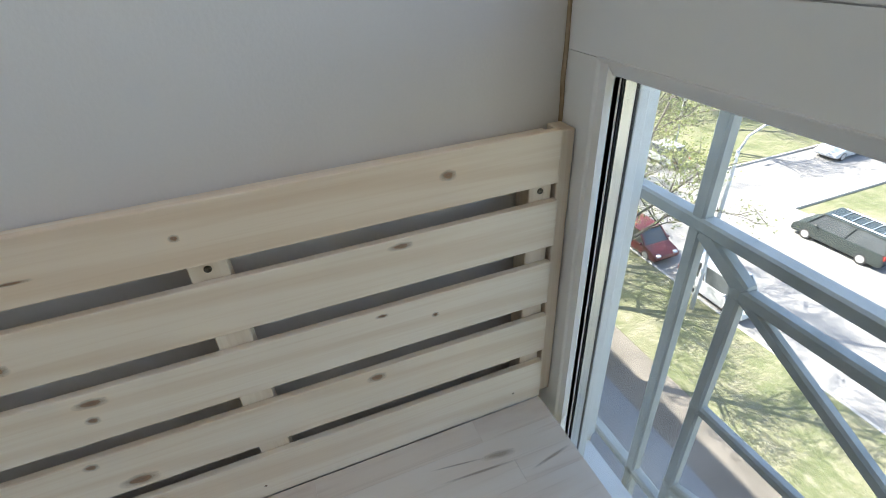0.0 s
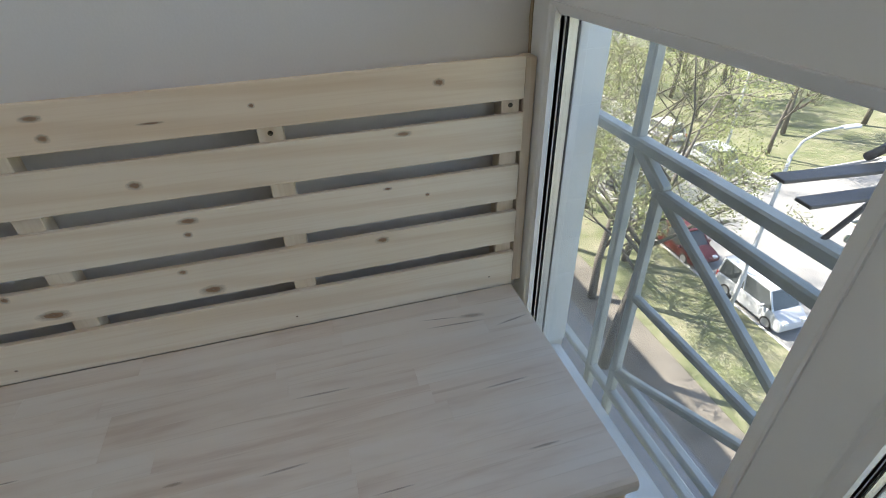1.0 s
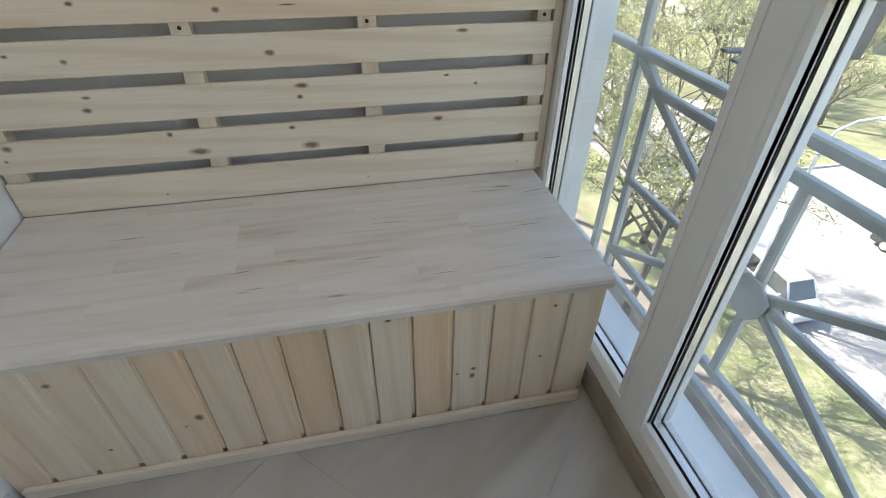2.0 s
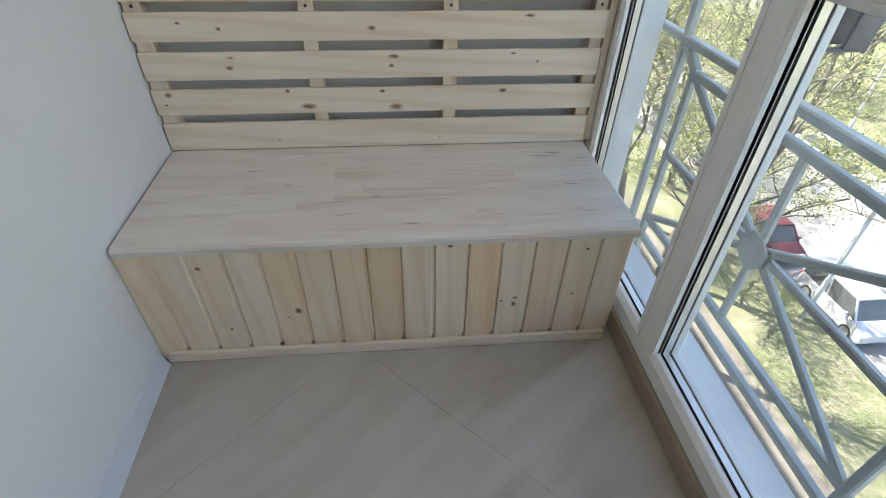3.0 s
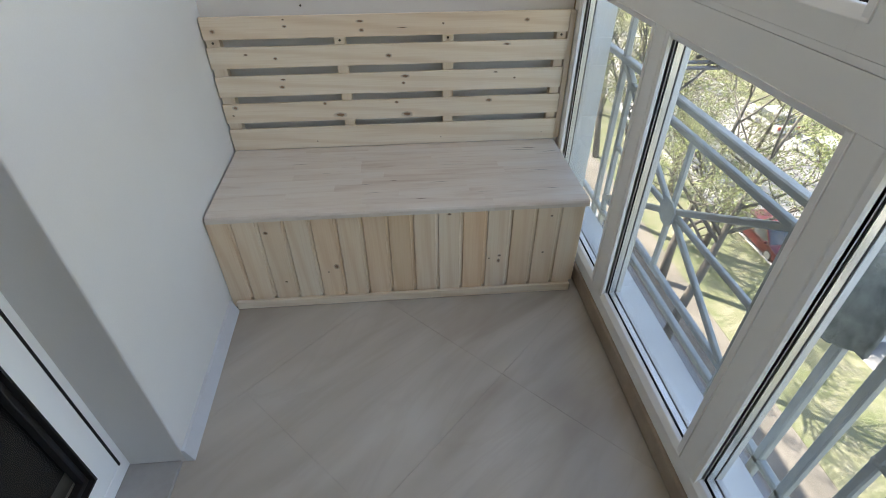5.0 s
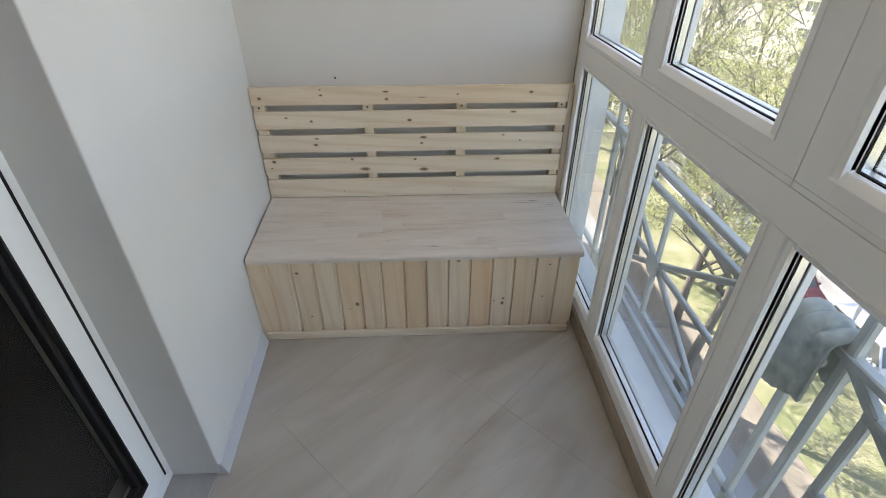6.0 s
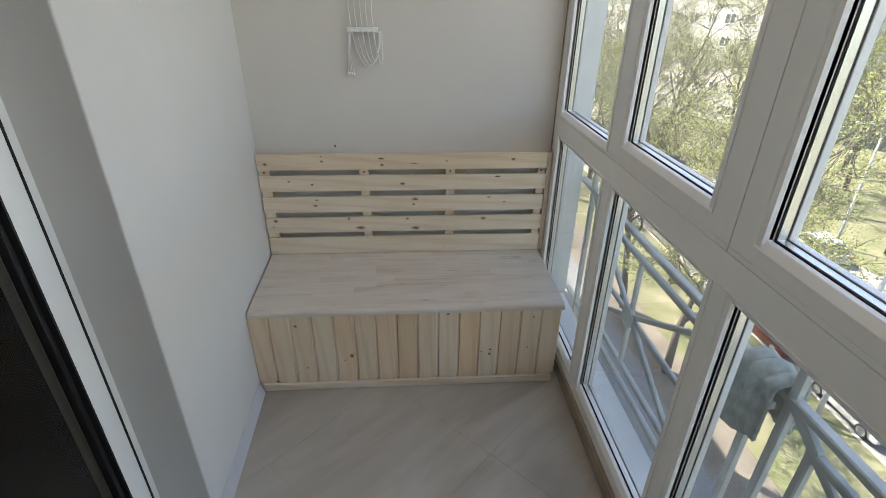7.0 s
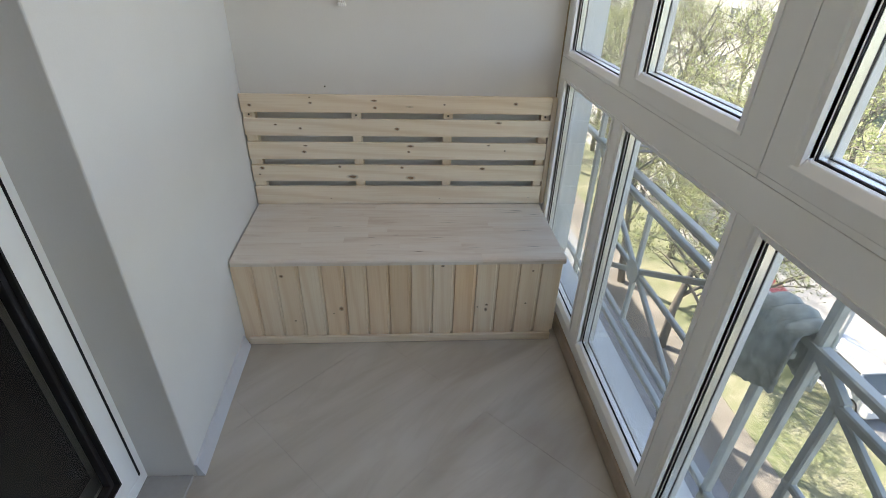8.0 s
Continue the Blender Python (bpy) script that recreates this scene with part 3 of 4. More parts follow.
# grey fleece thrown over the rail
def fleece():
    vs, fs = [], []
    nu, nv = 28, 40
    for i in range(nu + 1):
        u = i / nu
        y = -1.330 - 0.130 * u
        for j in range(nv + 1):
            t = j / nv
            lag = 0.05 * (1 - u)
            if t < 0.58:
                x, z = XR - 0.030, 0.774 - (0.58 - t) / 0.58 * (0.158 + lag)
            elif t < 0.70:
                a = (t - 0.58) / 0.12 * math.pi
                x, z = XR - 0.030 * math.cos(a), 0.772 + 0.022 * math.sin(a)
            else:
                x, z = XR + 0.030, 0.772 - (t - 0.70) / 0.30 * 0.14
            n = noise.noise(Vector((u * 3.5, t * 5, 0.7))) * 0.007 + noise.noise(Vector((u * 22, t * 46, 3))) * 0.006
            side = -1 if t < 0.62 else 1
            vs.append(Vector((x + side * (0.006 + abs(n)), y + noise.noise(Vector((t * 6, u * 2, 9))) * 0.007, z + noise.noise(Vector((u * 5, t * 3, 5))) * 0.012)))
    for i in range(nu):
        for j in range(nv):
            a = i * (nv + 1) + j
            fs.append((a, a + 1, a + nv + 2, a + nv + 1))
    ob = mesh_part("fleece", vs, fs, M_FLEECE, None, "", True)
    mod = ob.modifiers.new("thick", "SOLIDIFY")
    mod.thickness = 0.012
    return tagged(ob, "grey shaggy fleece hung over the railing", "fleece")


fleece()

# weathered flower box bracket beyond the rail
brk = thing("bracket", (1.6, -0.5, 0.78), "dark weathered steel bracket standing on the railing", "bracket")
for ya, yb, xa, za in ((-0.475, -0.505, 1.466, 0.865), (-0.530, -0.552, 1.447, 0.862)):
    part("flat_bar", bar_bm((xa, ya, za), (1.66, yb, za + 0.004), 0.024, 0.005, 0.001), M_BRACKET, brk)
    part("upright", bar_bm((1.655, yb, za), (1.668, yb - 0.002, za + 0.19), 0.056, 0.010, 0.002), M_BRACKET, brk)
tube("bent_tube", [(1.600, -0.478, 0.876), (1.625, -0.479, 0.885), (1.648, -0.482, 0.915), (1.655, -0.485, 1.06)], 0.006, M_BRACKET, brk)
tube("stay", [(1.548, -0.505, 0.776), (1.60, -0.505, 0.82), (1.64, -0.505, 0.871)], 0.004, M_BRACKET, brk)

# ---- bench ----
ZS = 0.42
bench = thing("storage_bench", (0.65, -0.3, 0.0), "pine storage bench with a limed seat and boarded front", "bench")
def seat_x(y):
    """The panel's end follows the side wall, a narrow dark gap away."""
    return wall_x(y) + 0.008


seat = part("seat", prism_bm([(seat_x(-0.052), -0.052), (seat_x(-0.552), -0.552), (1.314, -0.552), (1.314, -0.052)], 2, ZS - 0.024, ZS - 0.004), M_SEAT, bench, "limed glued-timber seat panel")
rng = random.Random(4)
rows = 11
pitch = (0.566 - 0.052) / rows
for r in range(rows):
    x = -0.060
    y1, y0 = (-0.052 - r * pitch if r else -0.0509), -0.052 - (r + 1) * pitch
    while x < 1.31:
        ln = rng.uniform(0.22, 0.62)
        x1 = x + ln if x + ln < 1.22 else 1.315
        if r == rows - 1:
            bm = prism_bm([(y1, ZS), (y0 + 0.012, ZS), (y0 + 0.004, ZS - 0.003), (y0, ZS - 0.010), (y0, ZS - 0.024), (y0 + 0.006, ZS - 0.028), (y1, ZS - 0.028)], 0, x, x1 - 0.0002)
        else:
            bm = box_bm((x, y0 + 0.00015, ZS - 0.018), (x1 - 0.0002, y1, ZS))
        if x < -0.05:
            for v in bm.verts:
                if v.co.x < -0.055:
                    v.co.x = seat_x(v.co.y)
        part("stave", bm, M_SEAT, seat)
        x = x1
box("carcass", (-0.026, -0.536, 0.001), (1.300, -0.051, ZS - 0.0285), M_BATTEN, bench)
grooves = [-0.027] + [0.058 + 0.0896 * k for k in range(14)] + [1.307]
for a, b in zip(grooves, grooves[1:]):
    top, bot = ZS - 0.0285, 0.003
    poly = [(a, -0.537), (a, -0.5535), (a + 0.0025, -0.557), (b - 0.0135, -0.557), (b - 0.0115, -0.5562), (b - 0.0095, -0.5532), (b - 0.0018, -0.5532), (b - 0.001, -0.5500), (b - 0.001, -0.537)]
    if b > 1.3:
        poly = [(a, -0.537), (a, -0.5535), (a + 0.0025, -0.557), (b - 0.003, -0.557), (b, -0.554), (b, -0.537)]
    bm = prism_bm(poly, 2, bot + 0.041, top)
    foot = prism_bm([(a, -0.537), (a, -0.5535), (a + 0.0025, -0.557), (b - 0.0135, -0.557), (b - 0.0115, -0.5555), (b - 0.0105, -0.5505), (b - 0.0105, -0.537)], 2, bot, bot + 0.0408)
    scrap = bpy.data.meshes.new("foot")
    foot.to_mesh(scrap)
    foot.free()
    bm.from_mesh(scrap)
    bpy.data.meshes.remove(scrap)
    part("board", bm, M_BOARD, bench)
part("base_strip", box_bm((-0.008, -0.571, 0.001), (1.297, -0.5575, 0.036), 0.003, 2), M_SLAT, bench)

# ---- slatted backrest ----
back = thing("slatted_backrest", (0.65, -0.03, ZS), "pale pine slatted backrest screwed to the wall above the bench", "backrest")
SLATS = [(0.859, 0.936), (0.755, 0.832), (0.646, 0.726), (0.539, 0.618), (0.421, 0.512)]
X0, X1 = -0.043, 1.316
offs = [0.0, 0.002, -0.001, 0.0005, 0.0]
slat_obs = []
for (z0, z1), dx in zip(SLATS, offs):
    slat_obs.append(part("slat", box_bm((X0, -0.050, z0), (X1 + dx, -0.0385, z1), 0.0018, 2), M_SLAT, back))
for xa, xb in ((X0 + 0.001, 0.008), (0.425, 0.468), (0.833, 0.876), (1.276, X1 - 0.003)):
    bt = box("batten", (xa, -0.038, 0.43), (xb, -0.0015, 0.8715), M_BATTEN, back, 0.0015)
    xc = (xa + xb) / 2
    bm = lathe_bm([(0.0045, 0.0), (0.0045, 0.0012), (0.0035, 0.0018), (0.0008, 0.0012)], 14)
    bm.transform(Matrix.Translation((xc, -0.038, 0.846)) @ Euler((radians(90), 0, 0)).to_matrix().to_4x4())
    part("screw", bm, M_SCREW, bt, "countersunk screw")

# rail added behind the top slat to keep light out of the gaps
box("back_rail", (X0 + 0.001, -0.0376, 0.872), (X1 - 0.001, -0.0012, 0.924), M_SLAT, back, 0.0015)
box("edge_strip", (X1 + 0.004, -0.040, 0.4205), (1.3425, -0.004, 0.930), M_BATTEN, back, 0.0015, "pine strip closing the gap to the window frame")

# knots: place along the board and up it, and half axes, on slats and front boards
bm = bmesh.new()
bmesh.ops.create_circle(bm, cap_ends=True, segments=20, radius=1.0)
bm.transform(Euler((radians(90), 0, 0)).to_matrix().to_4x4())
KNOT = bpy.data.meshes.new("knot")
bm.to_mesh(KNOT)
bm.free()
KNOT.materials.append(M_KNOT)


def knot(parent, x, z, rx, rz, yf, tilt=0.0):
    ob = new("knot", KNOT)
    ob.parent = parent
    ob.location = Vector((x, yf, z)) - origin_of(parent)
    ob.rotation_euler = (0, radians(tilt), 0)
    ob.scale = (rx * 1.1, 1, rz * 1.08)


for k, x, z, rx, rz in ((0, 0.255, 0.901, .010, .006), (0, 0.529, 0.913, .017, .006), (0, 0.532, 0.882, .011, .008), (0, -0.004, 0.889, .011, .008), (0, 0.683, 0.888, .022, .0025), (0, 0.836, 0.899, .006, .005), (0, 1.152, 0.905, .012, .008), (0, 0.254, 0.924, .006, .004),
                        (1, 0.200, 0.789, .009, .007), (1, 0.626, 0.789, .014, .009), (1, 1.082, 0.820, .018, .006), (1, 0.094, 0.805, .009, .005),
                        (2, 0.204, 0.681, .013, .008), (2, 0.213, 0.710, .012, .005), (2, 0.685, 0.710, .02, .008), (2, 0.677, 0.683, .009, .007), (2, 1.122, 0.690, .006, .005), (2, 1.044, 0.715, .01, .004),
                        (3, 0.005, 0.603, .013, .010), (3, -0.010, 0.572, .006, .005), (3, 0.358, 0.610, .009, .008), (3, 0.645, 0.606, .010, .007), (3, 1.023, 0.602, .016, .009), (3, 0.685, 0.555, .026, .012), (3, 0.414, 0.561, .03, .012),
                        (4, 0.304, 0.450, .004, .003), (4, 1.259, 0.453, .003, .003), (4, 0.824, 0.448, .003, .003)):
    knot(slat_obs[k], x, z, rx, rz, -0.0504)
boards = [o for o in bench.children if o.name.startswith("board")]
for x, z, rx, rz in ((0.167, 0.343, .010, .008), (0.196, 0.116, .006, .005), (0.392, 0.176, .011, .014), (0.359, 0.152, .004, .004), (1.005, 0.187, .008, .007), (0.966, 0.176, .005, .005), (1.186, 0.357, .006, .006), (1.172, 0.192, .006, .005), (0.814, 0.385, .009, .006), (1.003, 0.162, .008, .012)):
    owner = [o for o, g, h in zip(boards, grooves, grooves[1:]) if g <= x < h][0]
    knot(owner, x, z, rx, rz, -0.5574)



STREAK = KNOT.copy()
STREAK.name = "grain_streak"
STREAK.materials[0] = M_STREAK
SEAT_MARKS = [
    (0.79, -0.386, 0.045, 0.0028, 2), (0.527, -0.452, 0.017, 0.002, 0), (0.55, -0.444, 0.03, 0.0018, 0), (0.362, -0.282, 0.023, 0.0022, 0),
    (1.19, -0.130, 0.035, 0.008, -6), (1.15, -0.146, 0.075, 0.003, -4), (1.12, -0.120, 0.05, 0.002, -8), (1.27, -0.168, 0.045, 0.0035, 10),
    (0.718, -0.500, 0.024, 0.005, 0), (0.517, -0.382, 0.03, 0.003, 8), (0.62, -0.362, 0.018, 0.004, 0), (0.952, -0.470, 0.038, 0.002, 0),
    (1.192, -0.326, 0.055, 0.003, 2), (1.204, -0.466, 0.034, 0.003, 0), (0.86, -0.250, 0.06, 0.003, -2), (0.24, -0.200, 0.05, 0.0025, 1)]


def seat_mark(x, y, rx, ry, tilt=0.0):
    """A dark grain streak or a small crack in the seat panel."""
    ob = new("grain_streak", STREAK)
    ob.parent = seat
    ob.location = Vector((x, y, ZS + 0.0004)) - origin_of(seat)
    ob.rotation_euler = (radians(-90), 0, radians(tilt))
    ob.scale = (rx, 1, ry)


for x, y, rx, ry, tilt in SEAT_MARKS:
    seat_mark(x, y, rx, ry, tilt)

# ---- cords of a ceiling dryer on the end wall ----
cord = thing("drying_line_cleat", (0.474, 0.0, 1.46), "white plastic cleat with drying-line cords looped on the wall", "cleat")
box("cleat", (0.411, -0.018, 1.447), (0.540, -0.001, 1.466), M_PVC, cord, 0.003, "", 2)
for k in range(5):
    x = 0.430 + 0.023 * k
    bm = lathe_bm([(0.0055, 0), (0.0045, 0.004), (0.0045, 0.012), (0.007, 0.016), (0.0055, 0.019)], 12)
    bm.transform(Matrix.Translation((x, -0.016, 1.455)) @ Euler((radians(90), 0, 0)).to_matrix().to_4x4())
    part("peg", bm, M_PVC, cord)
for k in range(5):
    x = 0.430 + 0.023 * k
    tube("cord", [(x, -0.02, 1.463), (x - 0.006, -0.012, 1.52), (x - 0.014 + 0.004 * k, -0.010, 1.7), (x - 0.03 + 0.01 * k, -0.012, ZC)], 0.0022, M_CORD, cord, 6)
for k, (xa, xb, zd) in enumerate(((0.430, 0.556, 1.312), (0.453, 0.552, 1.318), (0.476, 0.548, 1.326), (0.499, 0.546, 1.334), (0.522, 0.556, 1.322))):
    pts = [(xa + (xb - xa) * t + 0.012 * math.sin(math.pi * t) * (1 if k > 3 else 0), -0.014 - 0.004 * k, 1.452 - (1.452 - zd) * math.sin(math.pi * min(t, 1.0)) ** 0.7) for t in [i / 12 for i in range(13)]]
    tube("cord_loop", pts, 0.0028, M_CORD, cord, 6)
for k in range(4):
    tube("cord_end", [(0.427 + 0.002 * k, -0.02, 1.455), (0.412 + 0.003 * k, -0.014, 1.42), (0.411 + 0.003 * k, -0.010, 1.35), (0.404 + 0.008 * k, -0.010, 1.288)], 0.002, M_CORD, cord, 6)
    bm = lathe_bm([(0.004, 0), (0.006, 0.003), (0.005, 0.011), (0.002, 0.014)], 10)
    bm.transform(Matrix.Translation((0.404 + 0.008 * k, -0.010, 1.275)))
    part("toggle", bm, M_CORD, cord)
bm = lathe_bm([(0.004, 0), (0.004, 0.002), (0.002, 0.004)], 10)
bm.transform(Matrix.Translation((0.316, 0.0, 0.960)) @ Euler((radians(90), 0, 0)).to_matrix().to_4x4())
tagged(part("nail", bm, M_SCREW), "small dark nail in the end wall", "nail")

# ---- ground outside ----
def sheet(name, x0, x1, y0, y1, z, mat, label, category, thick=0.3):
    return setting(name, (x0, y0, z - thick), (x1, y1, z), mat, label, category)


sheet("ground", -300, 600, -400, 600, GZ - 0.12, M_LAWN, "grass reaching to the distance", "ground")
sheet("pavement", 1.50, 11.4, -60, 120, GZ, M_ASPHALT, "grey asphalt walk along the house, partly in shade", "pavement")
M_DIRT = plain("sandy_path", (0.10, 0.09, 0.075), (0.19, 0.168, 0.14), 0.8, 0.95, bump=0.4, fine=7)
sheet("path", 11.4, 13.6, -60, 120, GZ + 0.005, M_DIRT, "sandy worn strip beside the lawn, dappled with shade", "path")
sheet("lawn", 13.6, 18.3, -60, 120, GZ + 0.02, M_LAWN, "sunlit spring lawn with worn patches", "lawn")
sheet("road", 18.45, 30.0, -60, 140, GZ - 0.1, M_ROAD, "pale sunlit asphalt road", "road")
sheet("yard", 12.0, 29.9, 50.0, 96.0, GZ + 0.04, M_ROAD, "pale paved yard before the far block", "yard")
sheet("side_road", 30.0, 120, 16.3, 22.3, GZ - 0.1, M_ROAD, "pale sunlit side road", "road")
for n, (x0, x1, y0, y1) in enumerate(((18.3, 18.45, -60, 120), (30.0, 30.15, 22.45, 120), (30.0, 30.15, -60, 16.15), (30.0, 120, 16.15, 16.3), (30.15, 120, 22.3, 22.45))):
    setting("kerb_%d" % (n + 1), (x0, y0, GZ - 0.3), (x1, y1, GZ + 0.04), M_KERB, "grey concrete kerb", "kerb", 0.015)

# ---- cars ----
M_CARGLASS = plain("car_glass", (0.05, 0.058, 0.062), (0.09, 0.1, 0.105), 2, 0.08)
M_TYRE = plain("tyre_rubber", (0.012, 0.012, 0.012), (0.03, 0.03, 0.03), 8, 0.8)
M_RIM = plain("alloy_rim", (0.45, 0.45, 0.46), (0.6, 0.6, 0.61), 8, 0.35, 0.7)
M_LAMP = plain("headlamp", (0.7, 0.7, 0.68), (0.82, 0.82, 0.8), 4, 0.15)
M_TAIL = plain("tail_lamp", (0.35, 0.02, 0.015), (0.45, 0.03, 0.02), 4, 0.2)


def car(kind, length, width, height, colour, label, at, heading):
    """A parked car, front towards its own +x, on wheels of its own."""
    ob = thing(kind, (0, 0, 0), label, "car", "parked cars")
    mat = paint("paint_" + kind, colour)
    hl, hw, belt = length / 2, width / 2, height * 0.56
    tall = height > 1.7
    nose = 0.22 if tall else 0.30
    body = [(-hl, 0.32), (-hl + 0.05, belt * 0.85), (-hl + 0.14, belt), (hl * (1 - nose * 1.35), belt), (hl - 0.32, belt * 0.84), (hl - 0.06, belt * 0.66), (hl, 0.36), (hl - 0.1, 0.22), (-hl + 0.1, 0.22)]
    part("body", prism_bm([(x, z) for x, z in body], 1, -hw, hw, 0.11), mat, ob)
    rear = -hl + (0.06 if tall else 0.35)
    cab = [(rear, belt - 0.02), (rear + (0.10 if tall else 0.42), height - 0.05), (hl * 0.22 if not tall else hl * 0.42, height - 0.05), (hl * (1 - nose * 1.5), belt - 0.02)]
    bm = prism_bm(cab, 1, -hw + 0.04, hw - 0.04)
    for v in bm.verts:
        if v.co.z > belt:
            v.co.y *= 0.86
    part("windows", bm, M_CARGLASS, ob, "dark car windows")
    xr0, xr1 = cab[1][0], cab[2][0]
    roof = box_bm((xr0 - 0.04, -hw * 0.84, height - 0.075), (xr1 + 0.04, hw * 0.84, height), 0.03, 2)
    part("roof", roof, mat, ob)
    for sy in (-1, 1):
        for xb, xt in ((rear + 0.02, xr0), (cab[3][0], xr1), ((rear + cab[3][0]) / 2, (xr0 + xr1) / 2 - 0.05)):
            part("pillar", bar_bm((xb, sy * (hw - 0.045), belt - 0.02), (xt, sy * (hw * 0.83), height - 0.05), 0.09, 0.05, 0.008), mat, ob)
        part("headlight", box_bm((hl - 0.22, sy * (hw - 0.28) - 0.13, belt * 0.62), (hl - 0.03, sy * (hw - 0.28) + 0.13, belt * 0.76), 0.02), M_LAMP, ob, "clear headlight")
        part("tail_light", box_bm((-hl - 0.01, sy * (hw - 0.14) - 0.1, belt * 0.7), (-hl + 0.12, sy * (hw - 0.14) + 0.1, belt * 0.98), 0.02), M_TAIL, ob, "red tail light")
        part("mirror", box_bm((hl * 0.42, sy * (hw + 0.09) - 0.08, belt), (hl * 0.42 + 0.1, sy * (hw + 0.09) + 0.08, belt + 0.13), 0.02), mat, ob)
        for xw in (-hl * 0.6, hl * 0.62):
            turn = Matrix.Translation((xw, sy * (hw - 0.09), 0.31)) @ Euler((radians(90), 0, 0)).to_matrix().to_4x4()
            bm = lathe_bm([(0.20, -0.1), (0.29, -0.1), (0.31, -0.07), (0.31, 0.07), (0.29, 0.1), (0.20, 0.1)], 20)
            bm.transform(turn)
            wheel = part("wheel", bm, M_TYRE, ob, "black tyre")
            bm = lathe_bm([(0.19, -0.105), (0.21, -0.106), (0.21, 0.106), (0.19, 0.105), (0.05, 0.112)], 16)
            bm.transform(turn)
            part("rim", bm, M_RIM, wheel, "grey metal rim")
    if kind == "minivan":
        for sy in (-0.6, 0.6):
            part("roof_rail", bar_bm((-hl * 0.8, sy, height + 0.06), (hl * 0.3, sy, height + 0.06), 0.04, 0.04, 0.01), M_RIM, ob)
        for k in range(5):
            part("roof_bar", bar_bm((-hl * 0.7 + k * 0.5, -0.62, height + 0.03), (-hl * 0.7 + k * 0.5, 0.62, height + 0.03), 0.05, 0.04, 0.01), M_RIM, ob)
    ob.matrix_basis = pose(at[0], at[1], GZ - 0.1, 0, 0, heading)
    return ob


car("van", 3.9, 1.55, 1.75, (0.52, 0.53, 0.54), "white minibus parked along the kerb", (19.3, 11.8), -90)
car("hatchback", 4.0, 1.65, 1.42, (0.13, 0.026, 0.026), "dark red hatchback parked under the trees", (19.2, 17.0), -90)
car("minivan", 4.7, 1.8, 1.75, (0.035, 0.046, 0.044), "dark green minivan with a roof rack", (28.6, 12.3), 92)
car("saloon", 4.3, 1.7, 1.43, (0.5, 0.52, 0.54), "silver saloon car on the far side road", (41.0, 20.6), 180)
car("saloon", 4.3, 1.7, 1.43, (0.42, 0.44, 0.46), "grey saloon car parked along the far kerb", (28.7, 26.0), 90)
car("saloon", 4.3, 1.7, 1.43, (0.6, 0.6, 0.6), "white saloon car parked along the far kerb", (28.7, 31.6), 90)
car("hatchback", 4.0, 1.65, 1.45, (0.12, 0.13, 0.15), "dark hatchback parked along the near kerb", (20.3, 24.0), -90)
car("estate", 4.4, 1.7, 1.48, (0.45, 0.46, 0.47), "silver estate car parked along the near kerb", (20.3, 30.5), -90)

# ---- street lamps ----
M_POLE = plain("pale_concrete_pole", (0.45, 0.46, 0.47), (0.55, 0.56, 0.57), 4, 0.7)


def street_lamp(x, y, top, dx, dy):
    ob = thing("street_lamp", (x, y, GZ), "pale grey street lamp with a curved arm", "lamp", "street lamps")
    h = top - GZ
    vs, fs = [], []
    tube_data([Vector((x, y, GZ + h * k / 4)) for k in range(5)], [0.11, 0.1, 0.09, 0.08, 0.065], 10, vs, fs)
    mesh_part("pole", vs, fs, M_POLE, ob, "", True)
    tube("arm", [(x, y, top - 0.1), (x + dx * 0.15, y + dy * 0.15, top + 0.5), (x + dx * 0.5, y + dy * 0.5, top + 0.85), (x + dx, y + dy, top + 0.95)], 0.045, M_POLE, ob)
    part("lantern", bar_bm((x + dx * 0.95, y + dy * 0.95, top + 0.93), (x + dx * 1.35, y + dy * 1.35, top + 0.97), 0.24, 0.12, 0.04), M_POLE, ob)


street_lamp(17.5, 11.6, -6.2, 1.6, -0.3)
street_lamp(31.0, 27.0, -6.2, -1.6, 0.0)


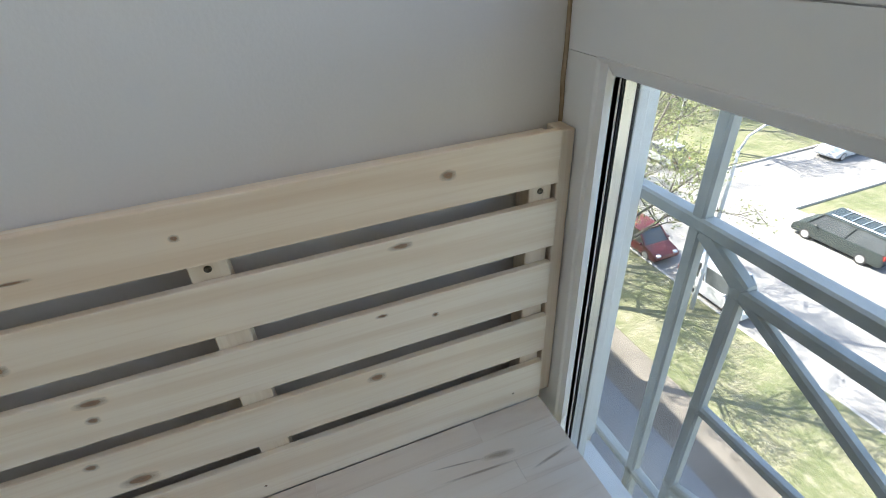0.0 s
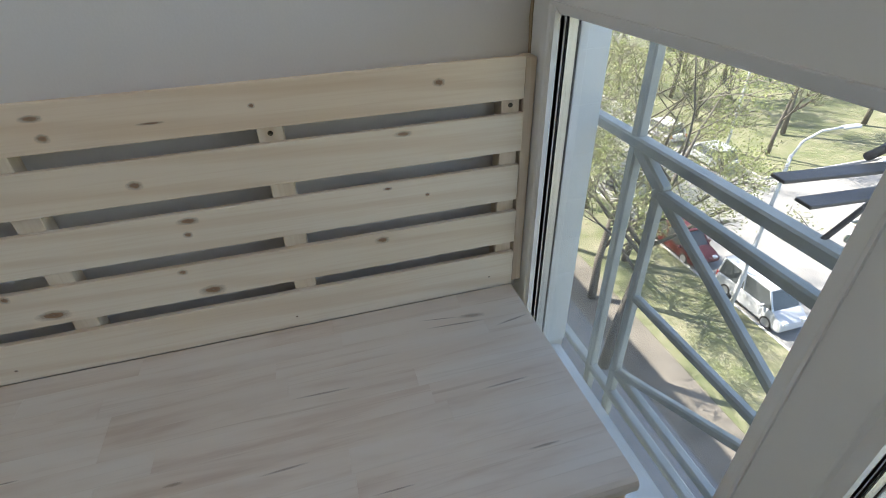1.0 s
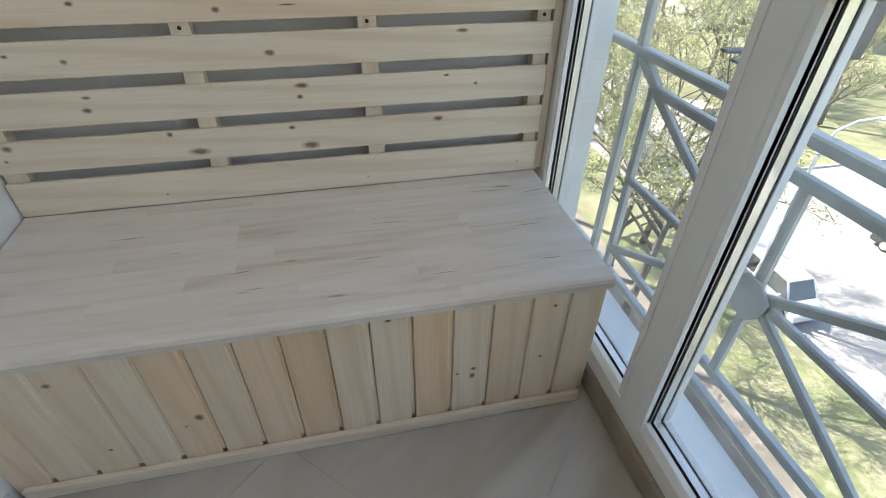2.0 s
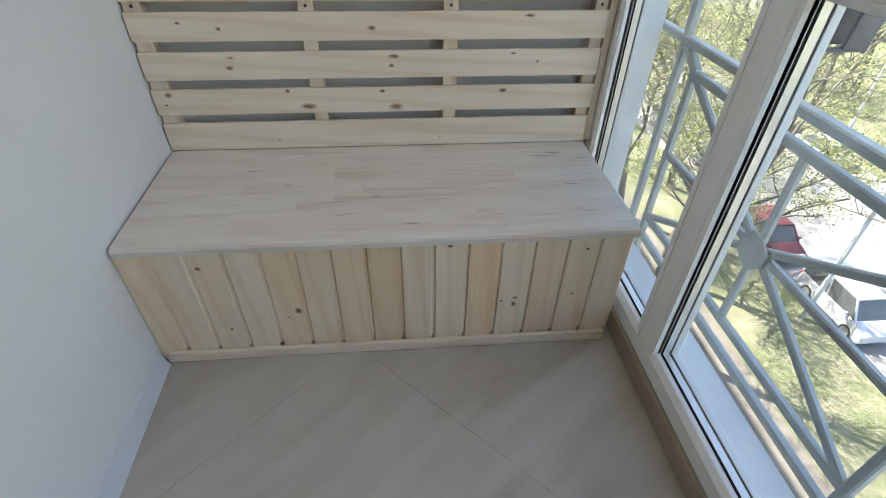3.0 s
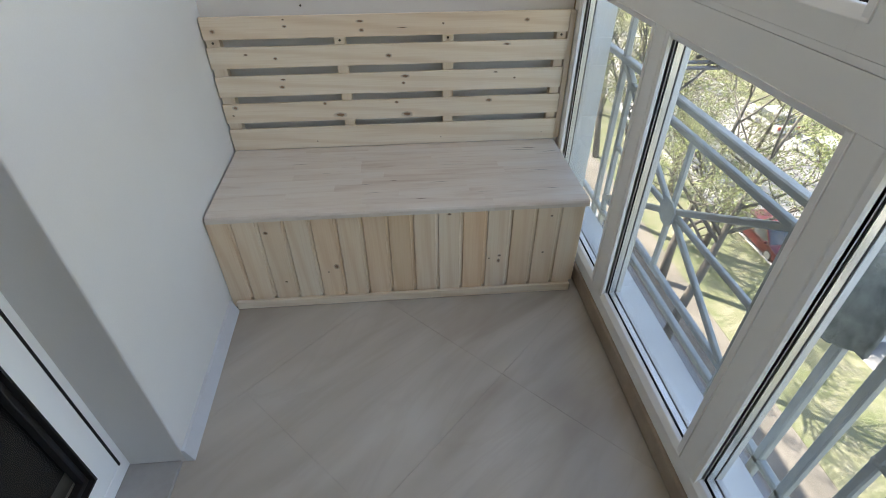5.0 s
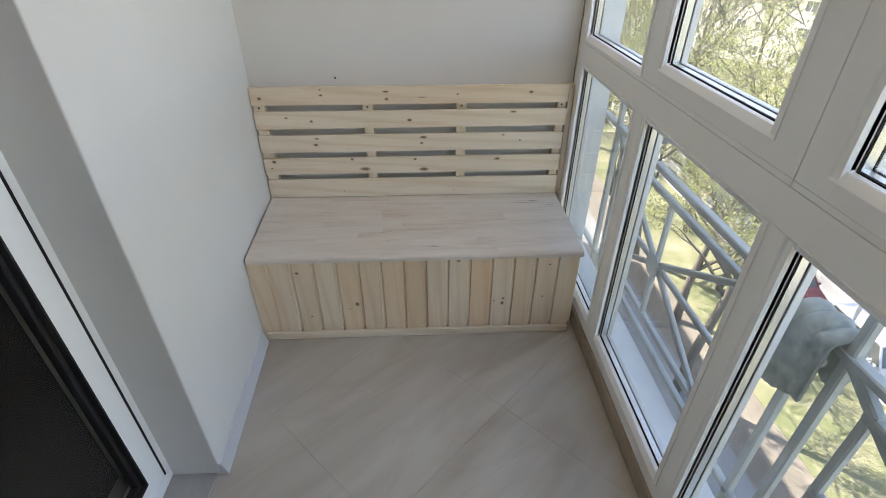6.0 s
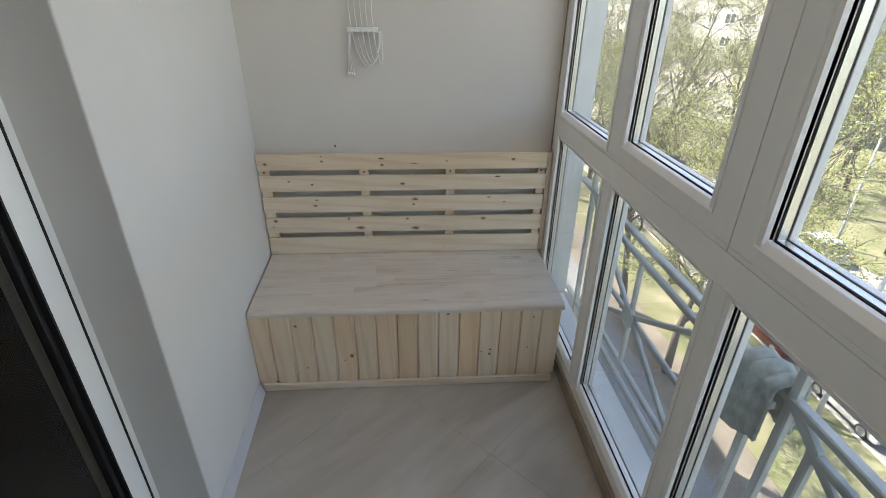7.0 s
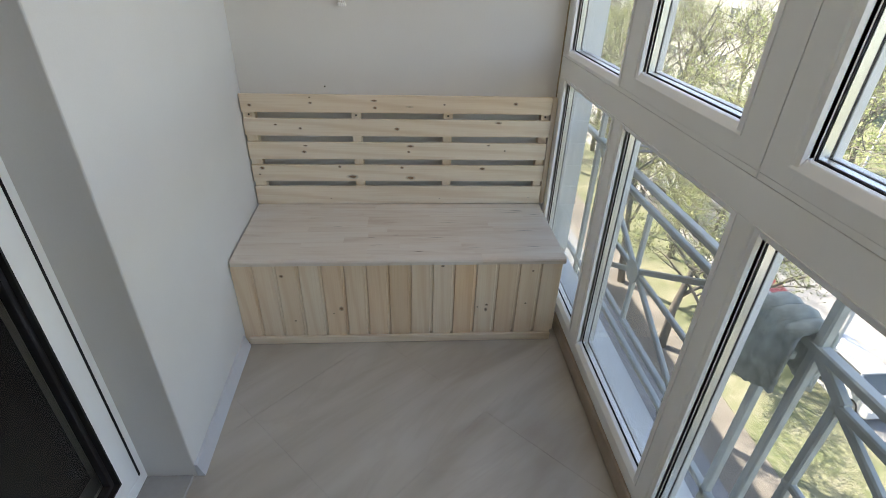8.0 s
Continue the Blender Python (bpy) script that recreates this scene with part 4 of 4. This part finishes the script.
# ---- trees ----
def tree(at, height, spread, seed, leaves, size, mat, label, bare=0.22, droop=0.0):
    """A tapered trunk with forked limbs and a loose crown of small leaves."""
    r = random.Random(seed)
    ob = thing("tree", at, label, "tree", "trees along the street")
    vs, fs, tips = [], [], []
    root = Vector(at)

    def grow(p, d, length, rad, depth):
        n = 5 if depth < 2 else 4
        pts, rads = [p.copy()], [rad]
        for k in range(n):
            bend = Vector((r.uniform(-1, 1), r.uniform(-1, 1), r.uniform(-0.4, 0.7) - droop * (depth > 1))) * (0.10 + 0.09 * depth)
            d = (d + bend).normalized()
            p = p + d * (length / n)
            pts.append(p.copy())
            rads.append(rad * (1 - (0.55 if depth else 0.86) * (k + 1) / n))
        tube_data(pts, rads, 8 if depth == 0 else (5 if depth == 1 else 3), vs, fs)
        if depth >= 2:
            tips.extend(pts[1:])
        if depth == 4:
            return
        kids = (8, 5, 4, 3)[depth]
        for c in range(kids):
            t = r.uniform(bare if depth == 0 else 0.25, 1.0)
            i = min(int(t * n), n - 1)
            q = pts[i].lerp(pts[i + 1], t * n - i)
            out = Vector((r.uniform(-1, 1), r.uniform(-1, 1), 0)).normalized()
            dd = (d * 0.55 + out * r.uniform(0.6, 1.0) + Vector((0, 0, r.uniform(0.1, 0.55) - droop))).normalized()
            ln = (spread * r.uniform(0.75, 1.2)) if depth == 0 else length * r.uniform(0.45, 0.7)
            grow(q, dd, ln, max(rads[i] * r.uniform(0.45, 0.65), 0.013), depth + 1)

    grow(root, Vector((r.uniform(-0.08, 0.08), r.uniform(-0.08, 0.08), 1)).normalized(), height * 0.82, height * 0.0175, 0)
    mesh_part("trunk", vs, fs, M_BARK, ob, "dark trunk with forked limbs", True)
    lv, lf = [], []
    for k in range(leaves):
        c = r.choice(tips) + Vector((r.gauss(0, 0.16), r.gauss(0, 0.16), r.gauss(0, 0.15)))
        a = Vector((r.gauss(0, 1), r.gauss(0, 1), r.gauss(0, 0.7))).normalized()
        b = a.orthogonal().normalized()
        b = (b * math.cos(k) + a.cross(b) * math.sin(k)).normalized()
        L = size * r.uniform(0.55, 1.25)
        i = len(lv)
        lv.extend((c - a * L * 0.5, c + b * L * 0.28, c + a * L * 0.5, c - b * L * 0.28))
        lf.append((i, i + 1, i + 2, i + 3))
    crown = mesh_part("crown", lv, lf, mat, ob, "loose crown of young yellow-green leaves")
    crown["kind"] = "stuff"
    return ob


t1 = tree((10.6, 10.6, GZ), 12.5, 3.6, 11, 15000, 0.085, M_LEAF, "young-leaved street tree standing in the walk", 0.27, 0.12)
t2 = tree((12.4, 14.6, GZ), 12.0, 3.6, 5, 8000, 0.09, M_LEAF2, "young-leaved tree at the edge of the lawn", 0.25, 0.05)
t3 = tree((15.6, 16.8, GZ), 10.5, 3.4, 23, 8500, 0.09, M_LEAF, "spring tree on the lawn with thin branches", 0.25, 0.15)
t4 = tree((16.6, 22.5, GZ), 12.5, 3.8, 31, 4200, 0.105, M_LEAF, "spring tree on the lawn near the kerb", 0.25)
t5 = tree((33.5, 25.5, GZ), 9.5, 3.4, 47, 4200, 0.11, M_LEAF2, "spring tree beyond the road", 0.22)
for k, (x, y, src, turn, sc) in enumerate(((13.6, 27.5, t2, 70, 1.0), (17.3, 31.0, t4, 140, 1.05), (14.5, 37.0, t1, 200, 1.1), (18.0, 42.0, t3, 250, 1.2), (12.0, 46.0, t4, 30, 1.1), (22.0, 56.0, t2, 100, 1.1), (34.0, 34.0, t4, 220, 0.95), (38.0, 28.5, t3, 60, 1.1), (32.5, 44.0, t1, 120, 1.0), (41.0, 38.0, t4, 310, 1.0),
                                            (46.0, 28.0, t5, 80, 1.15), (52.0, 35.0, t3, 190, 1.2), (43.0, 47.0, t2, 20, 1.1), (58.0, 44.0, t5, 260, 1.2), (63.0, 31.0, t4, 110, 1.0), (72.0, 42.0, t3, 45, 1.2), (33.0, 66.0, t4, 170, 1.1), (30.0, 52.0, t3, 300, 1.2), (44.0, 42.0, t1, 77, 1.1), (12.5, 20.0, t3, 180, 1.1), (20.5, 66.0, t3, 60, 1.2), (36.0, 40.0, t2, 200, 1.0), (24.5, 47.0, t4, 80, 1.0))):
    c = copy_thing(src, pose(x, y, GZ, 0, 0, turn) @ Matrix.Diagonal((sc * 1.08, sc * 1.08, sc * 1.25, 1)))
    tagged(c, "spring tree in the row beyond the road" if x > 30 else "spring tree in the row along the lawn")

# ---- apartment blocks in the distance ----
M_BLOCK = plain("cream_panels", (0.52, 0.50, 0.45), (0.60, 0.58, 0.53), 0.2, 0.9)
M_BLOCK2 = plain("blue_grey_panels", (0.42, 0.50, 0.53), (0.5, 0.58, 0.6), 0.2, 0.9)
M_FARPANE = plain("far_pane", (0.10, 0.11, 0.115), (0.16, 0.17, 0.175), 0.7, 0.15)
M_SEAM = plain("panel_seam", (0.3, 0.3, 0.28), (0.36, 0.36, 0.34), 1, 0.9)


def block(x0, y0, length, turn, mat, label):
    """A nine-storey panel block; its front looks along its own -y."""
    ob = thing("apartment_block", (0, 0, 0), label, "building", "apartment blocks")
    wall = part("wall", box_bm((0, 0, 0), (length, 12, 27), 0.02), mat, ob)
    part("roof", box_bm((-0.2, -0.2, 27.002), (length + 0.2, 12.2, 27.5), 0.02), M_SEAM, ob)
    n = int(length / 2.7)
    frame_me = glass_me = None
    for f in range(9):
        z = 1.1 + f * 2.9
        part("panel_seam", box_bm((0, -0.02, z - 0.75), (length, -0.003, z - 0.69)), M_SEAM, wall)
        for k in range(n):
            wide = 1.5 if k % 3 else 0.95
            x = 1.4 + k * 2.7
            w = part("window", ring_bm(0.06 - wide / 2, wide / 2 - 0.06, 0.06, 1.19, 0.055, -0.06, 0.05), M_PVC, wall)
            turnz = Matrix.Translation((x, -0.02, z)) @ Euler((0, 0, radians(90))).to_matrix().to_4x4()
            w.data.transform(turnz)
            part("pane", box_bm((x - wide / 2 + 0.05, -0.012, z + 0.05), (x + wide / 2 - 0.05, -0.004, z + 1.2)), M_FARPANE, w)
            part("glazing_bar", box_bm((x - 0.03, -0.07, z + 0.06), (x + 0.03, -0.014, z + 1.19)), M_PVC, w)
    ob.matrix_basis = pose(x0, y0, GZ, 0, 0, turn)
    return ob


block(28, 100, 46, -64.5, M_BLOCK, "cream nine-storey panel block behind the trees")
block(84, 98, 44, -20, M_BLOCK2, "pale blue-grey panel block far behind the trees")

# ---- floor tiles ----
def clipped(poly, axis, limit, keep_less):
    out = []
    for a, b in zip(poly, poly[1:] + poly[:1]):
        ia, ib = (a[axis] <= limit) == keep_less, (b[axis] <= limit) == keep_less
        if ia:
            out.append(a)
        if ia != ib:
            t = (limit - a[axis]) / (b[axis] - a[axis])
            out.append((a[0] + (b[0] - a[0]) * t, a[1] + (b[1] - a[1]) * t))
    return out


D, NX, NY, J = 0.6 * math.sqrt(2), 0.957, -0.962, 0.0004
for i in range(-6, 7):
    for j in range(-6, 7):
        cx, cy = NX + D / 2 * (i + j), NY + D / 2 * (i - j) - D / 2
        h = D / 2 - J * 1.414
        poly = [(cx, cy - h), (cx + h, cy), (cx, cy + h), (cx - h, cy)]
        for axis, limit, less in ((0, 1.3325, True), (0, -0.049, False), (1, -0.001, True), (1, YEND + 0.001, False)):
            poly = clipped(poly, axis, limit, less)
            if len(poly) < 3:
                break
        if len(poly) < 3:
            continue
        part("tile", prism_bm(poly, 2, -0.0014, 0.0), M_TILE, floor)
